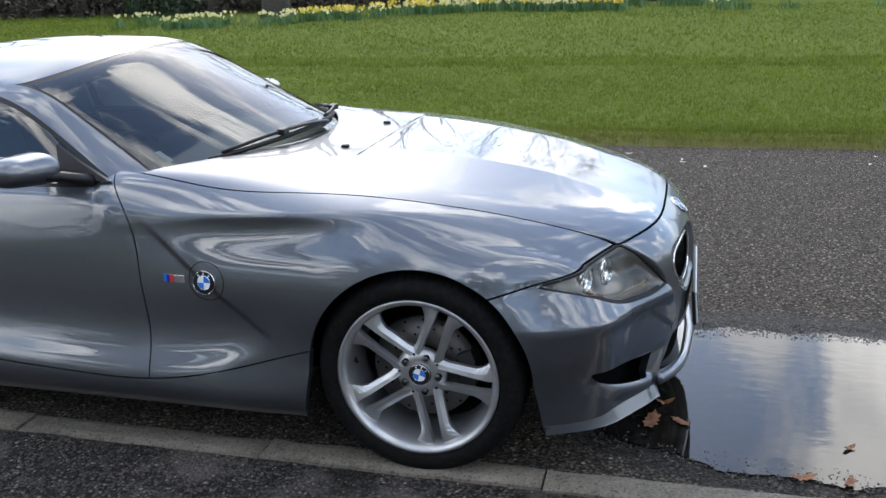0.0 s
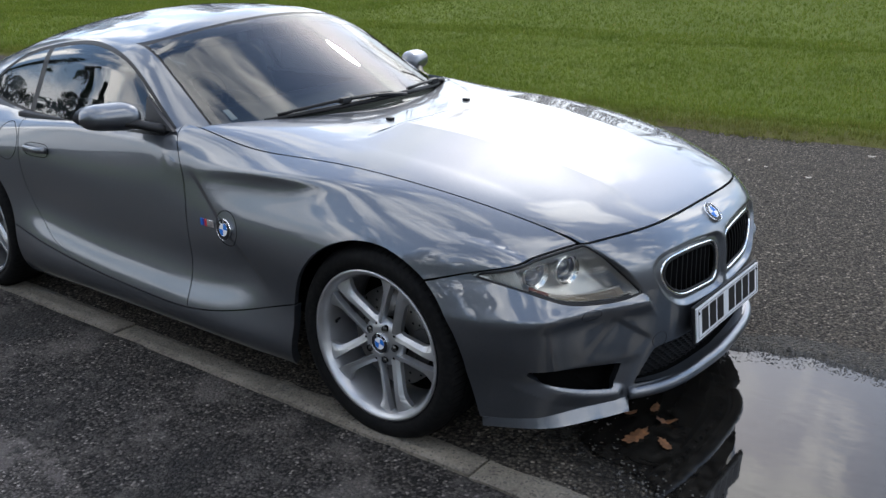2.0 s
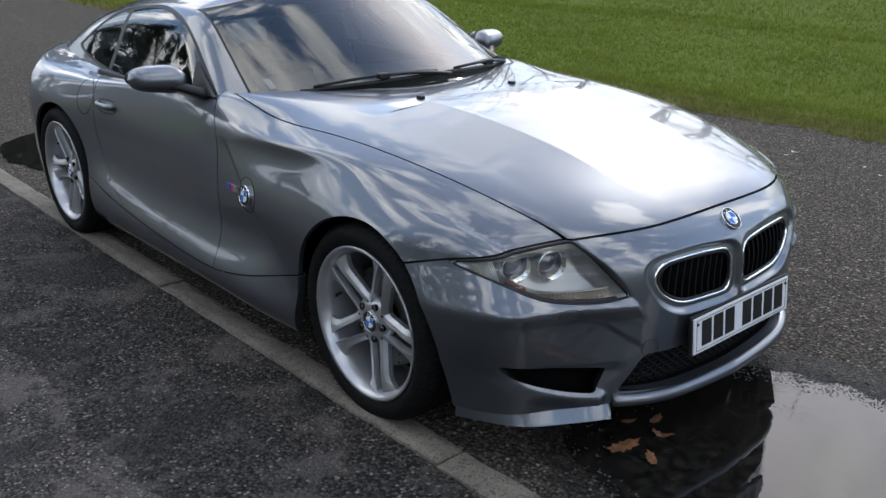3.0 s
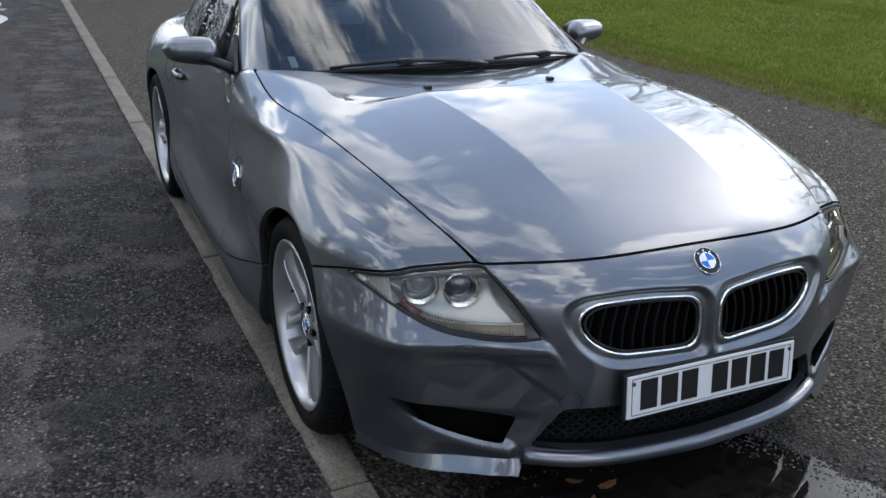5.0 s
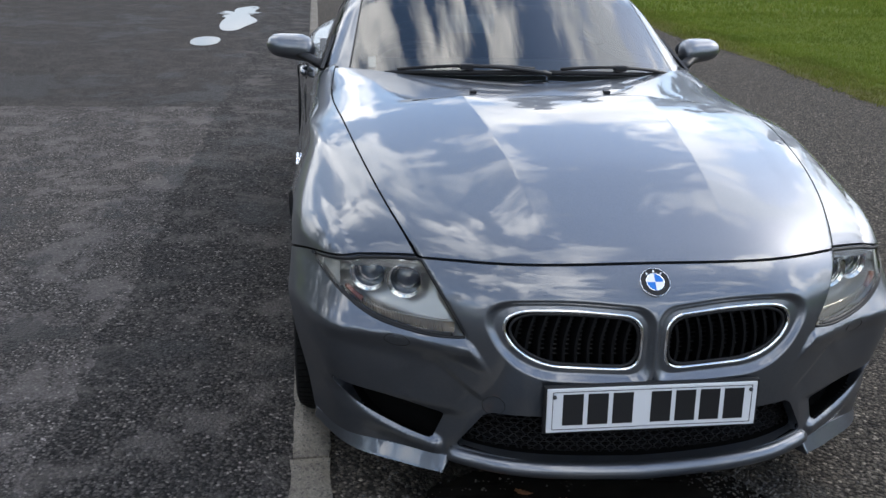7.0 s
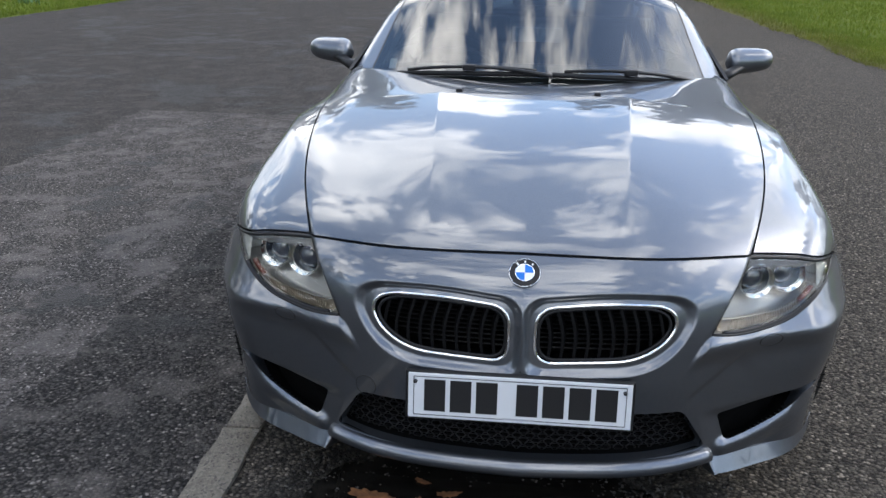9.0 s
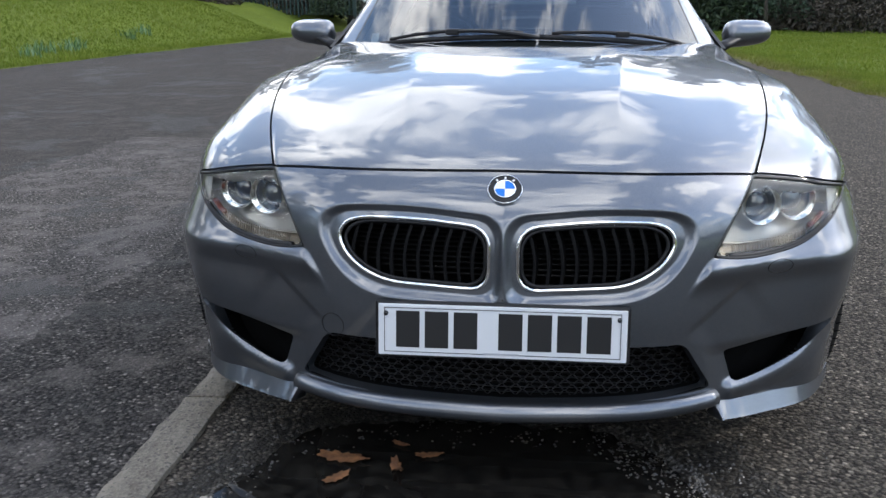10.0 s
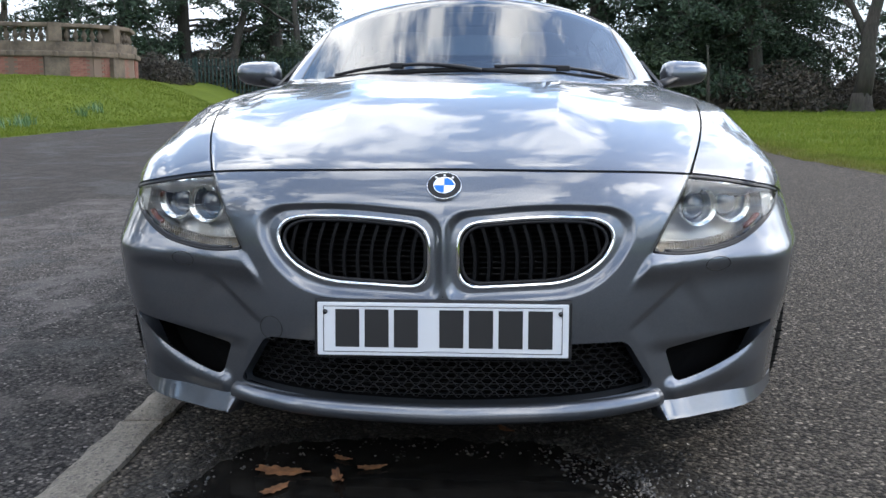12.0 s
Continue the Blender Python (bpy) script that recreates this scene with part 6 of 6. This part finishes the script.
for i in range(26):
    turn_copy(bu[int(rng.integers(0, 3))], -46 + rng.normal() * 2.5, rng.uniform(1, 30), rng.uniform(0.9, 1.7))
for i in range(10):
    turn_copy(bu[int(rng.integers(0, 3))], -46 + rng.normal() * 2, rng.uniform(-26, -9), rng.uniform(0.8, 1.4), 0.8)

# the far wood that closes the park
FAR = make_needles("far_wood_brush", (0.012, 0.014, 0.009), (0.075, 0.062, 0.046))
r = np.random.default_rng(77)
n = 130000
th = r.uniform(0, 2 * np.pi, n)
top = 5.0 + 1.6 * value_noise(np.cos(th) * 7, np.sin(th) * 7, 6) + 1.3 * value_noise(np.cos(th) * 40, np.sin(th) * 40, 8)
top = top * (1 + 1.3 * step(0.1, -0.5, np.sin(th)) * step(-0.85, -0.6, np.cos(th)))
rad = 66 + r.uniform(0, 5, n)
P = np.stack([-8 + rad * np.cos(th), rad * np.sin(th), np.maximum(top, 1.5) * r.uniform(0, 1, n) ** 1.25], -1)
tagged(mesh_ob("far_wood", *leaf_cloud(P, 0.24, 1.6, r), FAR, None, "", False), "dark distant belt of trees round the park", "woodland", kind="stuff")

# ---------------------------------------------------------------- terrace
SANDSTONE = material("weathered_sandstone", (0.34, 0.25, 0.17), 0.9)
_a, _b = noise_of(SANDSTONE, 1.3, 7.0, 0.65), noise_of(SANDSTONE, 14.0, 5.0, 0.7)
_col = mixc(SANDSTONE, bw(SANDSTONE, _a, 0.36, 0.66), (0.060, 0.047, 0.034), (0.200, 0.155, 0.108))
put(SANDSTONE, "Base Color", mixc(SANDSTONE, bw(SANDSTONE, _b, 0.5, 0.72, 0.0, 0.8), _col, (0.10, 0.088, 0.07)))
relief(SANDSTONE, _b, 0.6, 0.03)
BRICK = material("red_brick", (0.36, 0.12, 0.075), 0.9)
_rnd = wire(BRICK.node_tree, "ShaderNodeObjectInfo").outputs["Random"]
_a = noise_of(BRICK, 2.0, 6.0, 0.7)
_col = mixc(BRICK, _rnd, (0.20, 0.070, 0.048), (0.31, 0.13, 0.09))
put(BRICK, "Base Color", mixc(BRICK, bw(BRICK, _a, 0.46, 0.72, 0.0, 0.85), _col, (0.26, 0.20, 0.155)))
MORTAR = material("lime_mortar", (0.19, 0.135, 0.10), 0.95)
ZB = 1.36
corners = [Vector(p) for p in ((-28.3, -22.4), (-28.55, -20.3), (-28.9, -18.3), (-29.3, -16.8), (-29.8, -15.5), (-30.5, -14.55), (-31.4, -14.1), (-32.5, -14.0), (-34.5, -14.6))]
terrace = tagged(new("terrace_wall"), "weathered sandstone balustrade on a red brick terrace wall", "wall", kind="structure")


def run(a, b, depth, z0, z1, mat, name, bevel=0.02, over=0.0):
    d = (b - a)
    ln, ang = d.length + over, math.atan2(d.y, d.x)
    mid = (a + b) / 2
    o = part(name, box_bm((ln, depth, z1 - z0), (0, 0, 0), bevel), mat, terrace)
    o.matrix_basis = pose(mid.x, mid.y, (z0 + z1) / 2, 0, 0, math.degrees(ang))
    return o


prof = [(0.045, 0.0), (0.075, 0.02), (0.07, 0.05), (0.045, 0.07), (0.06, 0.11), (0.095, 0.18), (0.10, 0.23), (0.07, 0.31), (0.045, 0.38), (0.04, 0.42), (0.06, 0.44), (0.075, 0.47), (0.06, 0.50)]
bv, bf = lathe(prof, 12, "z")
bal = bpy.data.meshes.new("baluster")
bal.from_pydata([tuple(v) for v in bv], [], bf)
bal.polygons.foreach_set("use_smooth", [True] * len(bal.polygons))
bal.materials.append(SANDSTONE)
brick_me = bpy.data.meshes.new("brick")
_bb = box_bm((0.222, 0.03, 0.068), (0, 0, 0), 0.004, None, 1)
_bb.to_mesh(brick_me)
_bb.free()
brick_me.materials.append(BRICK)
laid = 0
for i, (a, b) in enumerate(zip(corners, corners[1:])):
    run(a, b, 0.50, ZB - 0.3, ZB + 0.80, MORTAR, "wall_core", 0.0, 0.1)
    run(a, b, 0.72, ZB + 0.80, ZB + 1.00, SANDSTONE, "string_course", 0.05, 0.3)
    run(a, b, 0.46, ZB + 1.00, ZB + 1.33, SANDSTONE, "plinth", 0.015, 0.1)
    run(a, b, 0.40, ZB + 1.83, ZB + 1.98, SANDSTONE, "coping", 0.04, 0.2)
    d = (b - a)
    ln, ang = d.length, math.degrees(math.atan2(d.y, d.x))
    nb = int(ln / 0.27)
    for k in range(nb):
        p = a + d * ((k + 0.5) / nb)
        if min((p - a).length, (p - b).length) < 0.35 and min((p - a).length, (p - b).length) < (0.35 if (p - corners[i + i % 2]).length < 0.5 else 0.1):
            continue
        o = new("baluster", bal)
        o.parent = terrace
        o.matrix_basis = pose(p.x, p.y, ZB + 1.33)
    piers = [a] if i % 2 == 0 else []
    for p in piers:
        o = part("pier", box_bm((0.46, 0.50, 0.66), (0, 0, 0), 0.02), SANDSTONE, terrace)
        o.matrix_basis = pose(p.x, p.y, ZB + 1.66, 0, 0, ang)
        o = part("quoin", box_bm((0.85, 0.56, 0.80), (0, 0, 0), 0.02), SANDSTONE, terrace)
        o.matrix_basis = pose(p.x, p.y, ZB + 0.40, 0, 0, ang)
    out = Vector((d.y, -d.x)).normalized() * (1 if Vector((d.y, -d.x)).dot(Vector((3, 3)) - a) > 0 else -1)
    if a.y > -19 and a.x > -30:
        for row in range(10):
            for k in range(int(ln / 0.234)):
                if laid >= 290:
                    break
                u = (k + 0.5 * (row % 2) + 0.25) * 0.234
                if u < (0.4 if i % 2 == 0 else 0.1) or u > ln - (0.4 if i % 2 else 0.1):
                    continue
                p = a + d.normalized() * u + out * 0.258
                o = new("brick", brick_me)
                o.parent = terrace
                o.matrix_basis = pose(p.x, p.y, ZB + 0.045 + row * 0.078, 0, 0, ang)
                laid += 1
    else:
        rest = []
        for row in range(10):
            for k in range(int(ln / 0.234)):
                u = (k + 0.5 * (row % 2) + 0.25) * 0.234
                if 0.35 < u < ln - 0.35:
                    p = a + d.normalized() * u + out * 0.258
                    bb = box_bm((0.222, 0.03, 0.068), (0, 0, 0))
                    bmesh.ops.transform(bb, matrix=pose(p.x, p.y, ZB + 0.045 + row * 0.078, 0, 0, ang), verts=bb.verts)
                    vs = [tuple(v.co) for v in bb.verts]
                    rest.append((np.array(vs), [tuple(v.index for v in f.verts) for f in bb.faces]))
                    bb.free()
        if rest:
            tagged(mesh_ob("brickwork", *merge(*rest), BRICK, terrace, "", False), kind="stuff")

# palisade
GREENMETAL = material("dark_green_paint", (0.006, 0.028, 0.024), 0.5)
fence = tagged(new("palisade_fence"), "dark green metal palisade fence on the bank", "fence")
for k in range(44):
    y = -17.0 + 0.19 * k
    o = part("pale", box_bm((0.03, 0.07, 1.75), (0, 0, 0), 0.006, None, 1), GREENMETAL, fence)
    o.matrix_basis = pose(-41.5, y, 0.75 + 0.9)
for z in (1.0, 2.1):
    part("rail", box_bm((0.04, 8.4, 0.05), (-41.55, -12.9, z + 0.05)), GREENMETAL, fence)
for k in range(4):
    part("post", box_bm((0.10, 0.10, 1.9), (-41.6, -17.0 + 2.75 * k, 1.65)), GREENMETAL, fence)

# ---------------------------------------------------------------- fallen leaves and litter
OAK = material("dead_oak_leaf", (0.30, 0.13, 0.05), 0.7)
_a = noise_of(OAK, 40.0, 5.0)
put(OAK, "Base Color", mixc(OAK, bw(OAK, _a, 0.35, 0.7), (0.10, 0.040, 0.017), (0.29, 0.13, 0.052)))


def oak_leaf(x, y, size, turn, curl, z=0.012, label="wet brown fallen oak leaf lying on the puddle"):
    n = 44
    t = np.linspace(0, 2 * np.pi, n, endpoint=False)
    r = 0.5 * (0.62 + 0.38 * np.cos(t) ** 2) * (1 + 0.20 * np.cos(9 * t) * (0.4 + 0.6 * np.abs(np.sin(t))))
    X, Y = size * r * np.cos(t), size * 0.62 * r * np.sin(t)
    Z = curl * size * ((X / size) ** 2 * 1.6 + 0.5 * (Y / size) ** 2 + 0.06 * np.sin(7 * t))
    V = np.concatenate([[(0, 0, 0.0)], np.stack([X, Y, Z], -1), [(0, 0, -0.001)], np.stack([X, Y, Z - 0.001], -1)])
    F = [(0, 1 + i, 1 + (i + 1) % n) for i in range(n)] + [(n + 1, n + 2 + (i + 1) % n, n + 2 + i) for i in range(n)]
    o = mesh_ob("fallen_leaf", V, F, OAK, None, "", False)
    v, f = tube([(size * 0.42, 0, curl * size * 0.3), (size * 0.62, 0.004, curl * size * 0.35)], 0.0014, 5)
    mesh_ob("leaf_stalk", v, f, OAK, o)
    o.matrix_basis = pose(x, y, z, 0, 0, turn)
    return tagged(o, label, "leaf", "fallen oak leaves")


oak_leaf(0.683, -0.379, 0.115, 80, 0.10)
oak_leaf(0.722, -0.240, 0.062, 20, 0.55)
oak_leaf(0.780, -0.370, 0.070, 140, 0.10)
oak_leaf(0.652, -0.175, 0.062, 100, 0.15)
oak_leaf(0.60, -0.25, 0.045, 60, 0.15)
oak_leaf(1.14, -0.655, 0.075, 15, 0.35, 0.014, "brown fallen oak leaf lying beside the kerb")
oak_leaf(1.27, -0.66, 0.06, 70, 0.5, 0.012, "dark wet fallen leaf at the puddle's edge")
oak_leaf(1.30, -0.44, 0.045, 40, 0.4)
oak_leaf(0.38, 0.14, 0.05, 40, 0.2, 0.008, "small brown fallen leaf under the bumper")
for i in range(20):
    x, y = rng.uniform(-3, 3.6), LAWN - 0.1 - abs(rng.normal()) * 0.55
    o = oak_leaf(x, y, rng.uniform(0.025, 0.055), rng.uniform(0, 360), rng.uniform(0.1, 0.6), 0.008, "pale dry fallen leaf on the tarmac")
    o.data.materials[0] = PALE_LEAF if i else bpy.data.materials.new("pale_dry_leaf")
    if i == 0:
        PALE_LEAF = o.data.materials[0]
        PALE_LEAF.use_nodes = True
        put(PALE_LEAF, "Base Color", mixc(PALE_LEAF, noise_of(PALE_LEAF, 30.0), (0.42, 0.36, 0.28), (0.70, 0.66, 0.58)))


# ---------------------------------------------------------------- chippings along the puddle's shore
WET_STONE = material("wet_chippings", (0.05, 0.045, 0.04), 0.42)
_a = wire(WET_STONE.node_tree, "ShaderNodeNewGeometry").outputs["Random Per Island"]
put(WET_STONE, "Base Color", ramp(WET_STONE.node_tree, _a, [(0.0, (0.012, 0.011, 0.010)), (0.6, (0.040, 0.036, 0.031)), (0.95, (0.065, 0.058, 0.048)), (1.0, (0.12, 0.11, 0.09))]))


def chippings(name, X, Y, z, lo, hi, label):
    """Small angular stones, each a squashed octahedron, as one mesh of stuff."""
    n = len(X)
    base = np.array([(1, 0, 0), (0, 1, 0), (-1, 0, 0), (0, -1, 0), (0, 0, 1), (0, 0, -1)], float)
    tri = np.array([(0, 1, 4), (1, 2, 4), (2, 3, 4), (3, 0, 4), (1, 0, 5), (2, 1, 5), (3, 2, 5), (0, 3, 5)])
    size = rng.uniform(lo, hi, n)
    S = base[None] * rng.uniform(0.6, 1.2, (n, 6, 1)) * size[:, None, None] * np.array((1, 1, 0.62))
    a = rng.uniform(0, 6.3, n)
    c, d = np.cos(a)[:, None], np.sin(a)[:, None]
    V = np.stack([S[..., 0] * c - S[..., 1] * d + X[:, None], S[..., 0] * d + S[..., 1] * c + Y[:, None], S[..., 2] + z], -1).reshape(-1, 3)
    F = (np.arange(n)[:, None, None] * 6 + tri[None]).reshape(-1, 3)
    return tagged(mesh_ob(name, V, F.tolist(), WET_STONE, None, "", False), label, "gravel", kind="stuff")


n = 10000
th = rng.uniform(0, 2 * np.pi, n)
shore = rounded(0.98, 0.575)(th)
rr = shore * (1.02 - 0.16 * rng.uniform(0, 1, n) ** 1.6 + 0.12 * rng.normal(size=n) ** 2 * 0.5)
rr = rr * (1 + 0.03 * value_noise(14 * np.cos(th), 14 * np.sin(th), 3))
X, Y = 1.42 + rr * np.cos(th), -0.075 + rr * np.sin(th)
keep = (Y > KERB_IN + 0.01) & ((Y > 0.22) | (X > 1.75) | (rng.uniform(0, 1, n) < 0.22))
chippings("shore_chippings", X[keep], Y[keep], 0.0055, 0.0035, 0.0075, "wet chippings standing out of the puddle's edge")
